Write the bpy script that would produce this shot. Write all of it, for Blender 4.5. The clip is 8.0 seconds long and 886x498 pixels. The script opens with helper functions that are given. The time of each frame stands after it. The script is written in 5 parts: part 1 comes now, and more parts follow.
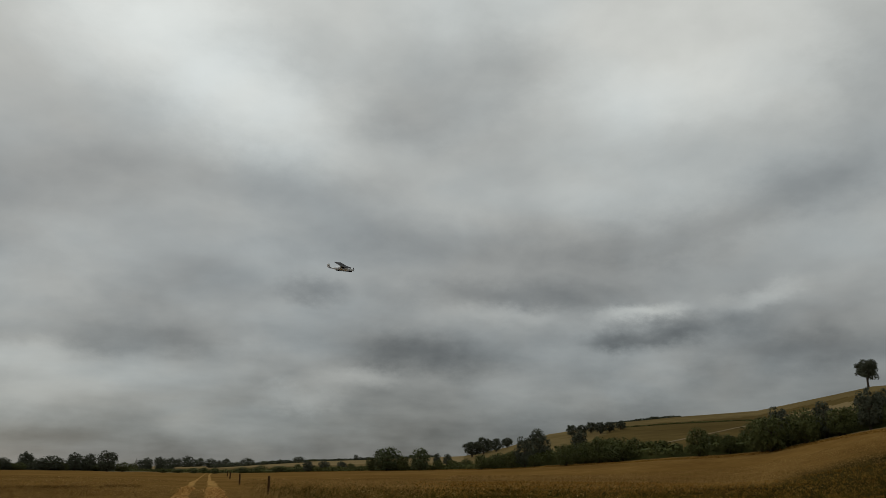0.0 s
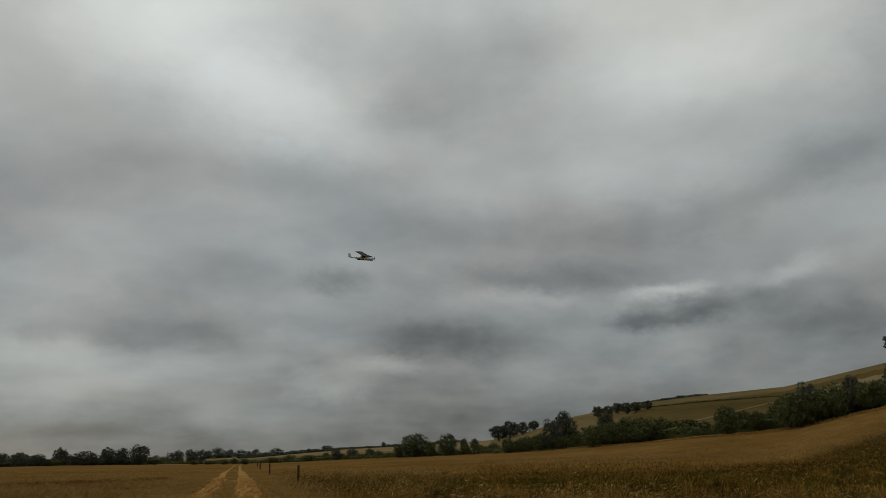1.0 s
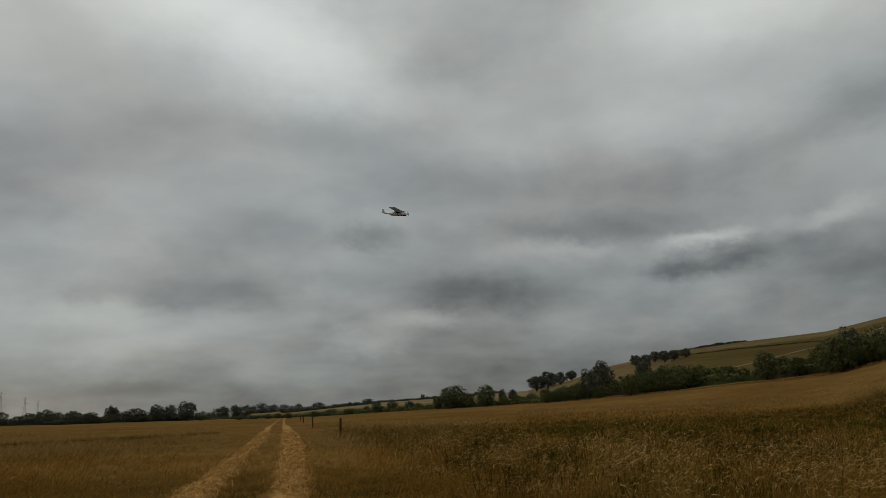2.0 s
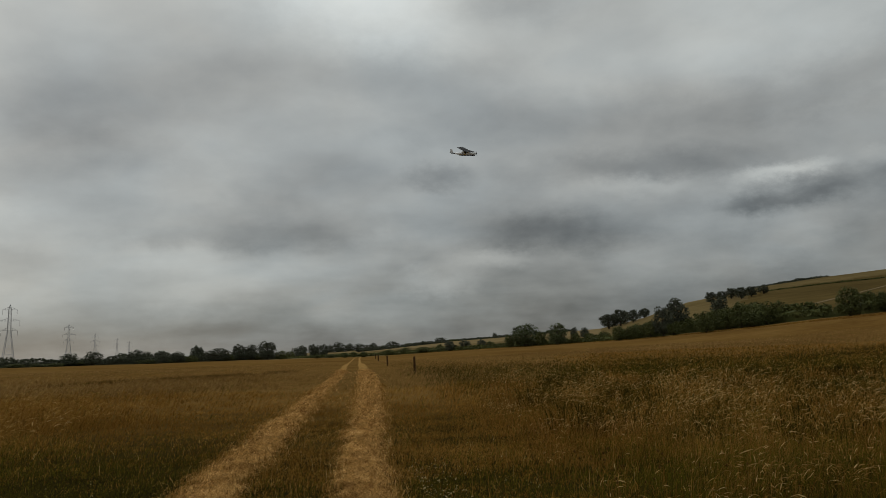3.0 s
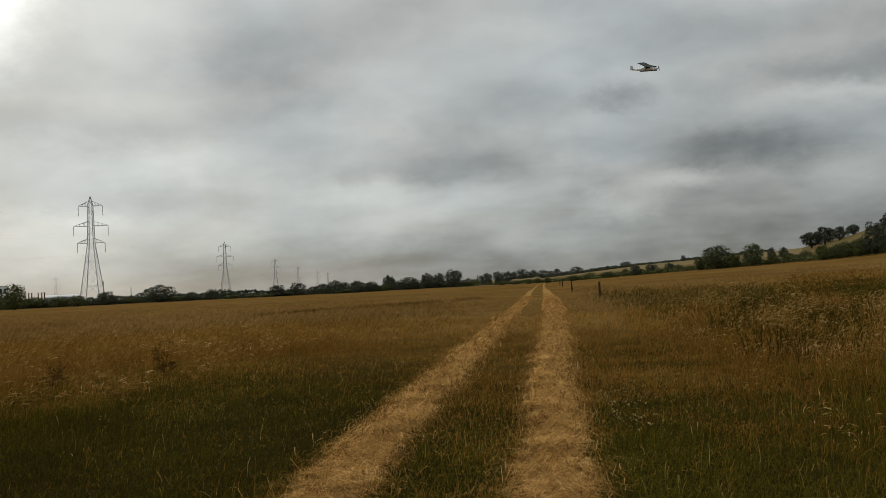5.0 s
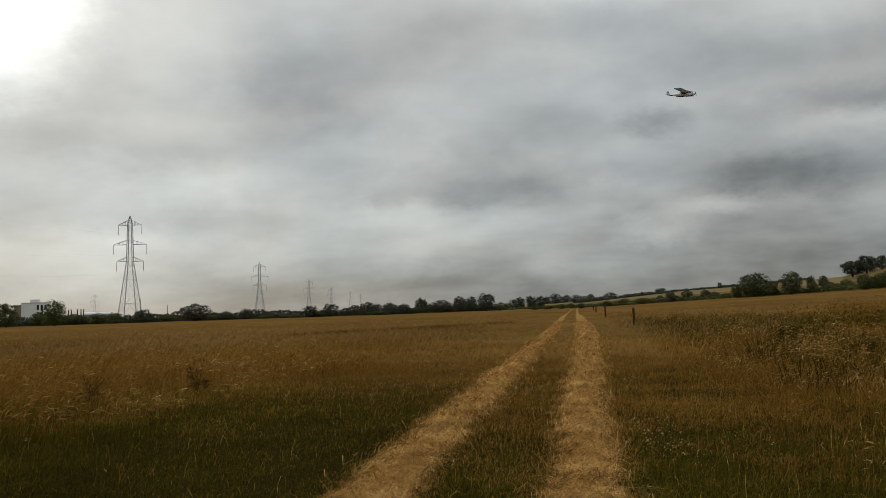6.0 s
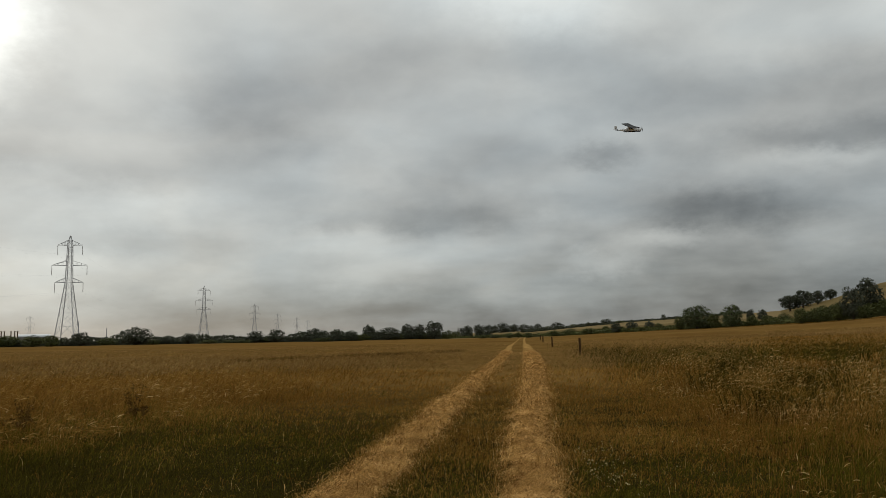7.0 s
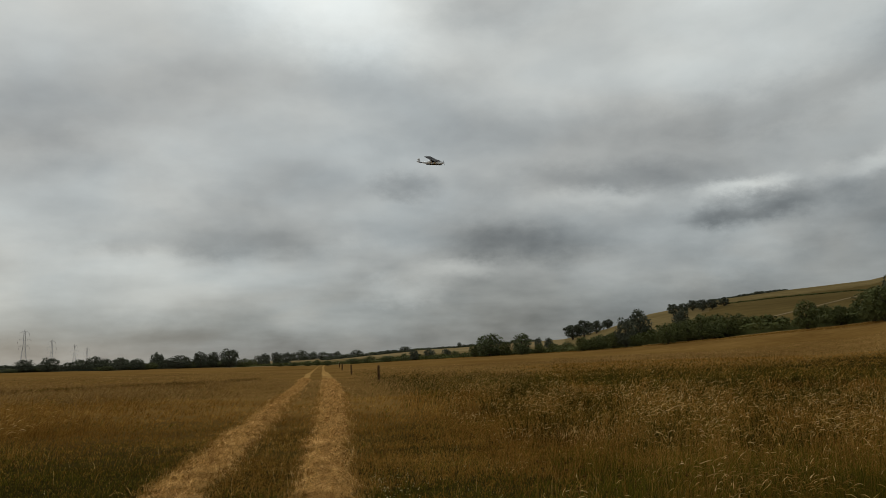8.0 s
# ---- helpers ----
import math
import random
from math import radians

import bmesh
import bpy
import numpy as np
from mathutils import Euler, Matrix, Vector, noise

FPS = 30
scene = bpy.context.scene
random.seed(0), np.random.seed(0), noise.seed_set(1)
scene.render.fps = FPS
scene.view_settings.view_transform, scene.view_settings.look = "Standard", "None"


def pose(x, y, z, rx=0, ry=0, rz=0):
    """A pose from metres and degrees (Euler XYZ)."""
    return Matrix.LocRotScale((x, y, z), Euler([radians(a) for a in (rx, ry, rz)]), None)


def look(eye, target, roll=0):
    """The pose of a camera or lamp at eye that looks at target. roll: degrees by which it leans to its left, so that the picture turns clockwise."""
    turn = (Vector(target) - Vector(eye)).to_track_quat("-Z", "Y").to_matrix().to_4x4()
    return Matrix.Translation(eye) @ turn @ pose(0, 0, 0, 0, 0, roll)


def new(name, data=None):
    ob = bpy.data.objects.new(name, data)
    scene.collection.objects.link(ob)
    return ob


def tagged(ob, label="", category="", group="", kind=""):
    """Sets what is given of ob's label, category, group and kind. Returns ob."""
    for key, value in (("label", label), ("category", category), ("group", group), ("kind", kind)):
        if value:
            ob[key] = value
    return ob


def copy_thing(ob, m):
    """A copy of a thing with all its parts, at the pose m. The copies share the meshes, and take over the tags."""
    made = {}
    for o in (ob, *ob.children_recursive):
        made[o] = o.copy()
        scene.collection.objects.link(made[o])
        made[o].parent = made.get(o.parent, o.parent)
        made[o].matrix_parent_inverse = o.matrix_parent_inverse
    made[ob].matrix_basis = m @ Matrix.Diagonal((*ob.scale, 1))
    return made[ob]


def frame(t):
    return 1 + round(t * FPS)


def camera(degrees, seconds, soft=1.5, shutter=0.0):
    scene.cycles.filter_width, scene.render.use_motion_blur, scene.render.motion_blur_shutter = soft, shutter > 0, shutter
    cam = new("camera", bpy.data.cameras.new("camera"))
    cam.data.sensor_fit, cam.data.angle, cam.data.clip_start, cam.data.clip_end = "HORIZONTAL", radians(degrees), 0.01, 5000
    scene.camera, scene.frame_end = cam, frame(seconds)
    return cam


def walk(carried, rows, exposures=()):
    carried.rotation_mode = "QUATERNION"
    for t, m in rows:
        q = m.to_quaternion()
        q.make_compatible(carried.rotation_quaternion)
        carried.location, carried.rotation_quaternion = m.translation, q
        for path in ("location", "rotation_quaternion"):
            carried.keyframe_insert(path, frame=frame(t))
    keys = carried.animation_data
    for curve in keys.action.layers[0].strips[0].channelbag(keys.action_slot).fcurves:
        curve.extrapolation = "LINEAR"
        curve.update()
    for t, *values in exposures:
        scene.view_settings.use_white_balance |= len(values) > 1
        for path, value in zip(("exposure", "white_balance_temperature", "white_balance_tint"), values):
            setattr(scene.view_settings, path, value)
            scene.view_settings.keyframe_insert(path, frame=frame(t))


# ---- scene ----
EYE = 1.5
cam = camera(59, 8.0, soft=0.65)
walk(cam, [
    (0.0, pose(0, 0, EYE, 106.088, -1.179, -15.562)),
    (0.5, pose(0, 0, EYE, 105.993, -0.338, -14.881)),
    (1.0, pose(0, 0, EYE, 105.047, 0.319, -13.614)),
    (1.5, pose(0, 0, EYE, 103.774, 0.752, -12.542)),
    (1.7, pose(0, 0, EYE, 102.963, 1.033, -12.008)),
    (2.8, pose(0, 0, EYE, 98.343, 1.531, -6.639)),
    (3.0, pose(0, 0, EYE, 97.451, 1.595, -5.627)),
    (3.5, pose(0, 0, EYE, 95.238, 2.048, -2.552)),
    (4.0, pose(0, 0, EYE, 93.484, 2.414, 1.220)),
    (4.5, pose(0, 0, EYE, 92.716, 2.821, 5.144)),
    (5.0, pose(0, 0, EYE, 92.601, 2.724, 7.729)),
    (5.2, pose(0, 0, EYE, 92.887, 2.443, 8.611)),
    (6.3, pose(0, 0, EYE, 95.061, 1.681, 10.132)),
    (6.5, pose(0, 0, EYE, 95.538, 1.546, 9.545)),
    (7.0, pose(0, 0, EYE, 96.318, 0.920, 6.289)),
    (7.5, pose(0, 0, EYE, 97.329, 0.818, 0.538)),
    (8.0, pose(0, 0, EYE, 98.053, 1.126, -8.200)),
], exposures=[(0.0, -0.47), (0.5, -0.57), (1.5, -0.59), (3.0, -0.41), (3.5, -0.40), (4.5, -0.17), (5.0, -0.05), (6.5, -0.09), (8.0, -0.12)])

rng = np.random.default_rng(7)


def bearing(az, el=0.0):
    """Unit direction from compass bearing (degrees right of the track) and height angle."""
    a, e = radians(az), radians(el)
    return Vector((math.sin(a) * math.cos(e), math.cos(a) * math.cos(e), math.sin(e)))


# ---------------------------------------------------------------- sky and sun
world = bpy.data.worlds.new("overcast_sky")
scene.world = world
world.use_nodes = True
wt = world.node_tree
wt.nodes.clear()


def wnode(kind, **kw):
    n = wt.nodes.new(kind)
    for k, v in kw.items():
        n.inputs[k.replace("_", " ")].default_value = v
    return n


def wmath(op, a, b=None, c=None, clamp=False):
    n = wt.nodes.new("ShaderNodeMath")
    n.operation, n.use_clamp = op, clamp
    for i, v in enumerate((a, b, c)):
        if v is None:
            continue
        if isinstance(v, (int, float)):
            n.inputs[i].default_value = v
        else:
            wt.links.new(v, n.inputs[i])
    return n.outputs[0]


def wvec(op, a, b):
    n = wt.nodes.new("ShaderNodeVectorMath")
    n.operation = op
    for i, v in enumerate((a, b)):
        if isinstance(v, (tuple, list)):
            n.inputs[i].default_value = v
        else:
            wt.links.new(v, n.inputs[i])
    return n.outputs[0]


coord = wt.nodes.new("ShaderNodeTexCoord").outputs["Generated"]
sep = wt.nodes.new("ShaderNodeSeparateXYZ")
wt.links.new(coord, sep.inputs[0])
up = wmath("ADD", wmath("MAXIMUM", sep.outputs[2], 0.0), 0.30)
flat = wt.nodes.new("ShaderNodeCombineXYZ")
wt.links.new(wmath("DIVIDE", sep.outputs[0], up), flat.inputs[0])
wt.links.new(wmath("DIVIDE", sep.outputs[1], up), flat.inputs[1])


def cloud_noise(scale, detail, rough, distort, shift, stretch=(1, 1, 1)):
    mp = wt.nodes.new("ShaderNodeMapping")
    mp.inputs["Location"].default_value = shift
    mp.inputs["Scale"].default_value = stretch
    wt.links.new(flat.outputs[0], mp.inputs[0])
    n = wnode("ShaderNodeTexNoise", Scale=scale, Detail=detail, Roughness=rough, Distortion=distort)
    wt.links.new(mp.outputs[0], n.inputs["Vector"])
    return n


big = cloud_noise(1.3, 2, 0.45, 0.1, (3.1, 1.7, 0))
mid = cloud_noise(3.0, 3, 0.48, 0.1, (0.4, 5.2, 0), (0.95, 1.05, 1))
fine = cloud_noise(8.0, 4, 0.55, 0.1, (7.7, 2.3, 0))
# thickness of the cloud deck: 0 thin and bright, 1 heavy and grey
deck = wmath("MULTIPLY_ADD", big.outputs[0], 0.55, wmath("MULTIPLY_ADD", mid.outputs[0], 1.05, wmath("MULTIPLY", fine.outputs[0], 0.20)))
light = wmath("MULTIPLY_ADD", wmath("SUBTRACT", deck, 0.88), -0.27, wmath("MULTIPLY_ADD", sep.outputs[2], 0.98, 0.200))

# low puffs, flattened towards the horizon
puff_in = wt.nodes.new("ShaderNodeMapping")
puff_in.inputs["Scale"].default_value = (1.0, 1.0, 1.7)
wt.links.new(coord, puff_in.inputs[0])
puffs = wnode("ShaderNodeTexNoise", Scale=7.0, Detail=5, Roughness=0.54, Distortion=0.2)
wt.links.new(puff_in.outputs[0], puffs.inputs["Vector"])
light = wmath("MULTIPLY_ADD", wmath("SUBTRACT", puffs.outputs[0], 0.5), -0.24, light)

# long flat streaks low down
streak_in = wt.nodes.new("ShaderNodeMapping")
streak_in.inputs["Scale"].default_value = (1.0, 1.0, 6.0)
wt.links.new(coord, streak_in.inputs[0])
streaks = wnode("ShaderNodeTexNoise", Scale=6.0, Detail=6, Roughness=0.6, Distortion=0.3)
wt.links.new(streak_in.outputs[0], streaks.inputs["Vector"])
low_sky = wmath("SUBTRACT", 1.0, wmath("MULTIPLY", sep.outputs[2], 3.2), clamp=True)
light = wmath("MULTIPLY_ADD", wmath("MULTIPLY", wmath("SUBTRACT", streaks.outputs[0], 0.5), low_sky), -0.14, light)

# single clouds and breaks: soft ragged shapes on the dome
warp_in = wnode("ShaderNodeTexNoise", Scale=9.0, Detail=8, Roughness=0.66, Distortion=0.0)
wt.links.new(puff_in.outputs[0], warp_in.inputs["Vector"])
warp = wvec("MULTIPLY", wvec("SUBTRACT", warp_in.outputs[1], (0.5, 0.5, 0.5)), (0.10, 0.10, 0.055))
ragged = wvec("ADD", coord, warp)


def cloud_patch(az, el, wide, high, amount, tilt=0.0):
    """A soft cloud (amount below 0) or break (above 0) at a bearing; sizes are half-widths in degrees."""
    global light
    mp = wt.nodes.new("ShaderNodeMapping")
    mp.vector_type = "TEXTURE"
    mp.inputs["Location"].default_value = bearing(az, el)
    mp.inputs["Rotation"].default_value = (pose(0, 0, 0, 0, 0, -az) @ pose(0, 0, 0, el, 0, 0) @ pose(0, 0, 0, 0, -tilt, 0)).to_euler()
    mp.inputs["Scale"].default_value = (radians(wide) * 1.45, 1.0, radians(high) * 1.45)
    wt.links.new(ragged, mp.inputs[0])
    g = wt.nodes.new("ShaderNodeTexGradient")
    g.gradient_type = "SPHERICAL"
    wt.links.new(mp.outputs[0], g.inputs[0])
    soft = wt.nodes.new("ShaderNodeMapRange")
    soft.interpolation_type = "SMOOTHSTEP"
    wt.links.new(g.outputs[1], soft.inputs["Value"])
    light = wmath("MULTIPLY_ADD", soft.outputs[0], amount * (1.2 if amount > 0 else 1.25), light)


cloud_patch(-6.7, 29.6, 7.8, 4.7, 0.26)
cloud_patch(0.2, 25.1, 7.8, 3.6, 0.22)
cloud_patch(30.8, 26.2, 8.9, 3.1, 0.12)
cloud_patch(37.7, 28.8, 11.5, 4.2, 0.10)
cloud_patch(23.7, 20.6, 10.4, 3.6, 0.08)
cloud_patch(5.6, 5.1, 3.1, 1.0, 0.12)
cloud_patch(9.5, 6.6, 3.1, 0.9, 0.13)
cloud_patch(28.8, 10.7, 4.2, 1.2, 0.12, 8)
cloud_patch(37.9, 12.5, 2.6, 0.8, 0.13, 8)
cloud_patch(29.8, 7.4, 4.6, 2.0, 0.12, 20)
cloud_patch(20.2, 11.2, 4.2, 0.8, 0.08)
cloud_patch(9.6, 22.5, 6.2, 2.1, 0.08)
cloud_patch(3.0, 8.3, 6.2, 1.3, 0.05)
cloud_patch(-12.1, 6.5, 6.2, 1.3, 0.06)
cloud_patch(-10.1, 13.8, 4.2, 3.1, 0.05)
cloud_patch(24.9, 32.0, 7.8, 2.6, 0.08)
cloud_patch(-13.9, 17.7, 8.3, 3.6, -0.05)
cloud_patch(17.9, 29.2, 6.2, 3.6, -0.10)
cloud_patch(12.1, 25.5, 5.2, 3.6, -0.08)
cloud_patch(4.6, 19.3, 8.3, 4.2, -0.07)
cloud_patch(-6.6, 14.6, 6.8, 3.1, -0.06)
cloud_patch(5.6, 12.9, 2.7, 1.0, -0.14)
cloud_patch(19.8, 12.9, 8.9, 1.5, -0.14)
cloud_patch(14.0, 8.1, 6.2, 1.4, -0.13)
cloud_patch(31.8, 10.2, 6.0, 1.2, -0.17, 5)
cloud_patch(27.6, 9.4, 2.2, 0.8, -0.08, 5)
cloud_patch(30.2, 11.5, 3.4, 0.6, 0.16, 8)
cloud_patch(7.7, 9.3, 13.5, 1.2, -0.05)
cloud_patch(37.8, 18.1, 8.9, 2.1, -0.07, 15)
cloud_patch(43.8, 20.0, 6.2, 3.1, -0.10, 15)
cloud_patch(46.7, 26.7, 3.6, 5.7, -0.12)
cloud_patch(15.9, 16.6, 16.7, 2.1, -0.05)
cloud_patch(-4.0, 8.4, 11.5, 1.1, -0.05)
cloud_patch(41.1, 8.2, 5.7, 1.4, -0.08, 8)
cloud_patch(10.9, 31.3, 11.5, 2.6, -0.05)
cloud_patch(29.0, 16.4, 8.9, 1.6, -0.05, 8)
cloud_patch(35.5, 8.6, 8.3, 1.2, -0.05, 8)
cloud_patch(-28.4, 9.5, 4.2, 1.6, 0.08)
cloud_patch(-31.3, 4.8, 8.9, 1.6, 0.08)
cloud_patch(-21.2, 15.2, 6.8, 4.2, -0.04)
cloud_patch(-30.4, 11.5, 5.2, 2.1, -0.04)
cloud_patch(-26.0, 6.7, 9.4, 1.0, -0.04)
cloud_patch(-8.5, 3.3, 16.7, 2.1, -0.03)
cloud_patch(-13.9, 10.9, 5.7, 2.6, 0.05)
cloud_patch(-1.1, 16.3, 8.3, 3.1, 0.05)
cloud_patch(-15.6, 7.3, 6.2, 1.2, 0.05)
cloud_patch(-18.4, 20.9, 8.9, 4.7, -0.03)
cloud_patch(-21.8, 16.2, 4.2, 3.6, -0.05)
cloud_patch(-37.3, 12.6, 4.7, 2.1, -0.10)
cloud_patch(-30.2, 9.2, 10.4, 2.1, 0.05)
cloud_patch(-35.1, 3.8, 11.5, 2.6, 0.10)
cloud_patch(-24.2, 7.4, 10.4, 2.1, 0.05)
cloud_patch(-4.8, 0.5, 26.0, 3.1, -0.03)
cloud_patch(-36, 6, 34, 16, 0.125)
cloud_patch(-4, 5.0, 11.0, 3.6, 0.085)
cloud_patch(-12.0, 4.2, 5.5, 1.8, 0.06)
cloud_patch(-10.5, 9.5, 8.0, 2.4, -0.05)
cloud_patch(22.0, 6.2, 6.5, 2.4, 0.08)
cloud_patch(-42.2, 21.0, 6.6, 6.4, 0.95)

light = wmath("MAXIMUM", light, 0.10)
tint = wt.nodes.new("ShaderNodeValToRGB")
tint.color_ramp.elements[0].position, tint.color_ramp.elements[0].color = 0.12, (0.938, 0.99, 0.99, 1)
tint.color_ramp.elements[1].position, tint.color_ramp.elements[1].color = 0.6, (0.965, 1.0, 0.962, 1)
wt.links.new(light, tint.inputs[0])
drift = wt.nodes.new("ShaderNodeValToRGB")
drift.color_ramp.elements[0].position, drift.color_ramp.elements[0].color = 0.36, (0.975, 1.0, 1.02, 1)
drift.color_ramp.elements[1].position, drift.color_ramp.elements[1].color = 0.62, (1.018, 1.0, 0.98, 1)
hue = cloud_noise(2.1, 3, 0.5, 0.3, (9.2, 4.4, 0))
wt.links.new(hue.outputs[0], drift.inputs[0])
toned = wt.nodes.new("ShaderNodeMix")
toned.data_type, toned.blend_type = "RGBA", "MULTIPLY"
toned.inputs["Factor"].default_value = 1.0
wt.links.new(tint.outputs[0], toned.inputs["A"])
wt.links.new(drift.outputs[0], toned.inputs["B"])
grey = wt.nodes.new("ShaderNodeMix")
grey.data_type, grey.blend_type = "RGBA", "MULTIPLY"
grey.inputs["Factor"].default_value = 1.0
wt.links.new(toned.outputs["Result"], grey.inputs["A"])
wt.links.new(light, grey.inputs["B"])
air = wt.nodes.new("ShaderNodeTexSky")
air.sky_type, air.sun_disc = "NISHITA", False
air.sun_elevation, air.sun_rotation = radians(26), radians(-44)
both = wt.nodes.new("ShaderNodeMix")
both.data_type, both.blend_type = "RGBA", "ADD"
both.inputs["Factor"].default_value = 0.007
wt.links.new(grey.outputs["Result"], both.inputs["A"])
wt.links.new(air.outputs[0], both.inputs["B"])
bg = wnode("ShaderNodeBackground", Strength=1.0)
wt.links.new(both.outputs["Result"], bg.inputs["Color"])
wt.links.new(bg.outputs[0], wt.nodes.new("ShaderNodeOutputWorld").inputs["Surface"])

sun_data = bpy.data.lights.new("sun", "SUN")
sun_data.energy, sun_data.angle, sun_data.color = 1.2, radians(20), (1.0, 0.95, 0.86)
sun = new("sun", sun_data)
sun.matrix_world = look(bearing(-44, 26) * 50, (0, 0, 0))


# ---------------------------------------------------------------- materials
def material(name, colors, scales=(0.5, 6.0), rough=0.85, bump=0.3, bump_scale=30.0, island=0.0, translucent=0.0, spec=0.2, metal=0.0, coords="Object"):
    """Colours mixed by a broad and a fine noise at real-world size, with relief; island: random shift for each separate piece."""
    m = bpy.data.materials.new(name)
    m.use_nodes = True
    t = m.node_tree
    b = t.nodes["Principled BSDF"]
    b.inputs["Roughness"].default_value, b.inputs["Metallic"].default_value = rough, metal
    b.inputs["Specular IOR Level"].default_value = spec
    pos = t.nodes.new("ShaderNodeTexCoord").outputs[coords] if coords != "World" else t.nodes.new("ShaderNodeNewGeometry").outputs["Position"]

    def fbm(scale, detail):
        n = t.nodes.new("ShaderNodeTexNoise")
        n.inputs["Scale"].default_value, n.inputs["Detail"].default_value = scale, detail
        t.links.new(pos, n.inputs["Vector"])
        return n.outputs[0]

    def calc(op, x, y):
        n = t.nodes.new("ShaderNodeMath")
        n.operation = op
        for i, v in enumerate((x, y)):
            if isinstance(v, (int, float)):
                n.inputs[i].default_value = v
            else:
                t.links.new(v, n.inputs[i])
        return n.outputs[0]

    mixv = calc("ADD", calc("MULTIPLY", fbm(scales[0], 3), 0.6), calc("MULTIPLY", fbm(scales[1], 4), 0.4))
    if island:
        r = t.nodes.new("ShaderNodeNewGeometry").outputs["Random Per Island"]
        mixv = calc("ADD", calc("MULTIPLY", mixv, 1 - island * 0.6), calc("MULTIPLY", calc("SUBTRACT", r, 0.25), island * 0.6))
    ramp = t.nodes.new("ShaderNodeValToRGB")
    e = ramp.color_ramp.elements
    while len(e) < len(colors):
        e.new(0.5)
    for i, c in enumerate(colors):
        e[i].position, e[i].color = 0.30 + 0.4 * i / max(1, len(colors) - 1), (*c, 1)
    t.links.new(mixv, ramp.inputs[0])
    t.links.new(ramp.outputs[0], b.inputs["Base Color"])
    if bump:
        bn = t.nodes.new("ShaderNodeBump")
        bn.inputs["Strength"].default_value = bump
        bn.inputs["Distance"].default_value = 0.05
        t.links.new(fbm(bump_scale, 5), bn.inputs["Height"])
        t.links.new(bn.outputs[0], b.inputs["Normal"])
    if translucent:
        tr = t.nodes.new("ShaderNodeBsdfTranslucent")
        t.links.new(ramp.outputs[0], tr.inputs["Color"])
        mx = t.nodes.new("ShaderNodeMixShader")
        mx.inputs[0].default_value = translucent
        t.links.new(b.outputs[0], mx.inputs[1])
        t.links.new(tr.outputs[0], mx.inputs[2])
        t.links.new(mx.outputs[0], t.nodes["Material Output"].inputs["Surface"])
    return m


M_MEADOW = material("meadow_thatch", [(0.088, 0.047, 0.013), (0.125, 0.070, 0.020), (0.170, 0.100, 0.032)], (0.05, 0.5), 0.95, 0.6, 3.0, spec=0.0, coords="World")
# soil colour with the shade between grass blades put into it
M_SOIL = material("shaded_moss_and_soil", [(0.012, 0.0095, 0.003), (0.024, 0.018, 0.0045), (0.046, 0.033, 0.009)], (0.3, 5.0), 0.95, 0.6, 25.0, spec=0.0, coords="World")


def shade_mix(mat, colors):
    """Mixes in colours that hold the shade among grass where the attribute is high."""
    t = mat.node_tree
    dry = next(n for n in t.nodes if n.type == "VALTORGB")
    shade_ramp = t.nodes.new("ShaderNodeValToRGB")
    shade_ramp.color_ramp.elements.new(0.5)
    for e, p, c in zip(shade_ramp.color_ramp.elements, (0.3, 0.5, 0.7), colors):
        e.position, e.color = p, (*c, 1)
    t.links.new(dry.inputs[0].links[0].from_socket, shade_ramp.inputs[0])
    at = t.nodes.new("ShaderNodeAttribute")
    at.attribute_name = "darker"
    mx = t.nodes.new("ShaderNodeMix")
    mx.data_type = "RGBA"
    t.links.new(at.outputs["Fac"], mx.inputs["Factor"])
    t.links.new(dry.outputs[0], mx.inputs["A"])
    t.links.new(shade_ramp.outputs[0], mx.inputs["B"])
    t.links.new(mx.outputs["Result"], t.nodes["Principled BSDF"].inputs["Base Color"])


shade_mix(M_MEADOW, [(0.012, 0.0095, 0.003), (0.024, 0.018, 0.0045), (0.046, 0.033, 0.009)])
M_STUBBLE = material("stubble", [(0.130, 0.095, 0.046), (0.180, 0.134, 0.068)], (0.01, 0.2), 0.95, 0.2, 2.0, spec=0.0, coords="World")
M_PASTURE = material("dry_pasture", [(0.068, 0.049, 0.020), (0.106, 0.078, 0.034), (0.150, 0.111, 0.049)], (0.012, 0.12), 0.95, 0.3, 1.0, spec=0.0, coords="World")
M_GREENP = material("green_pasture", [(0.052, 0.037, 0.014), (0.076, 0.054, 0.020), (0.104, 0.074, 0.028)], (0.012, 0.12), 0.95, 0.3, 1.0, spec=0.0, coords="World")
M_PATH = material("pale_chalk_path", [(0.13, 0.10, 0.055), (0.17, 0.13, 0.075)], (0.05, 1.0), 0.95, 0.2, 3.0, spec=0.0, coords="World")
M_RUT = material("trodden_straw", [(0.12, 0.064, 0.019), (0.25, 0.145, 0.046), (0.40, 0.245, 0.088)], (0.8, 14.0), 0.9, 0.5, 60.0, spec=0.0)
M_STRAW = material("straw", [(0.11, 0.052, 0.014), (0.52, 0.288, 0.086), (0.95, 0.61, 0.25)], (2.2, 11.0), 0.8, 0, 1, island=0.55, spec=0.0)
M_DRY = material("dry_grass", [(0.122, 0.057, 0.010), (0.245, 0.126, 0.025), (0.43, 0.255, 0.066)], (0.25, 1.6), 0.85, 0, 1, island=0.5, translucent=0.2, spec=0.0)
# paler, less saturated dry grass, used beyond a set distance
M_FARDRY = material("pale_far_grass", [(0.130, 0.074, 0.022), (0.235, 0.142, 0.048), (0.40, 0.265, 0.105)], (0.06, 0.5), 0.85, 0, 1, island=0.4, translucent=0.2, spec=0.0)
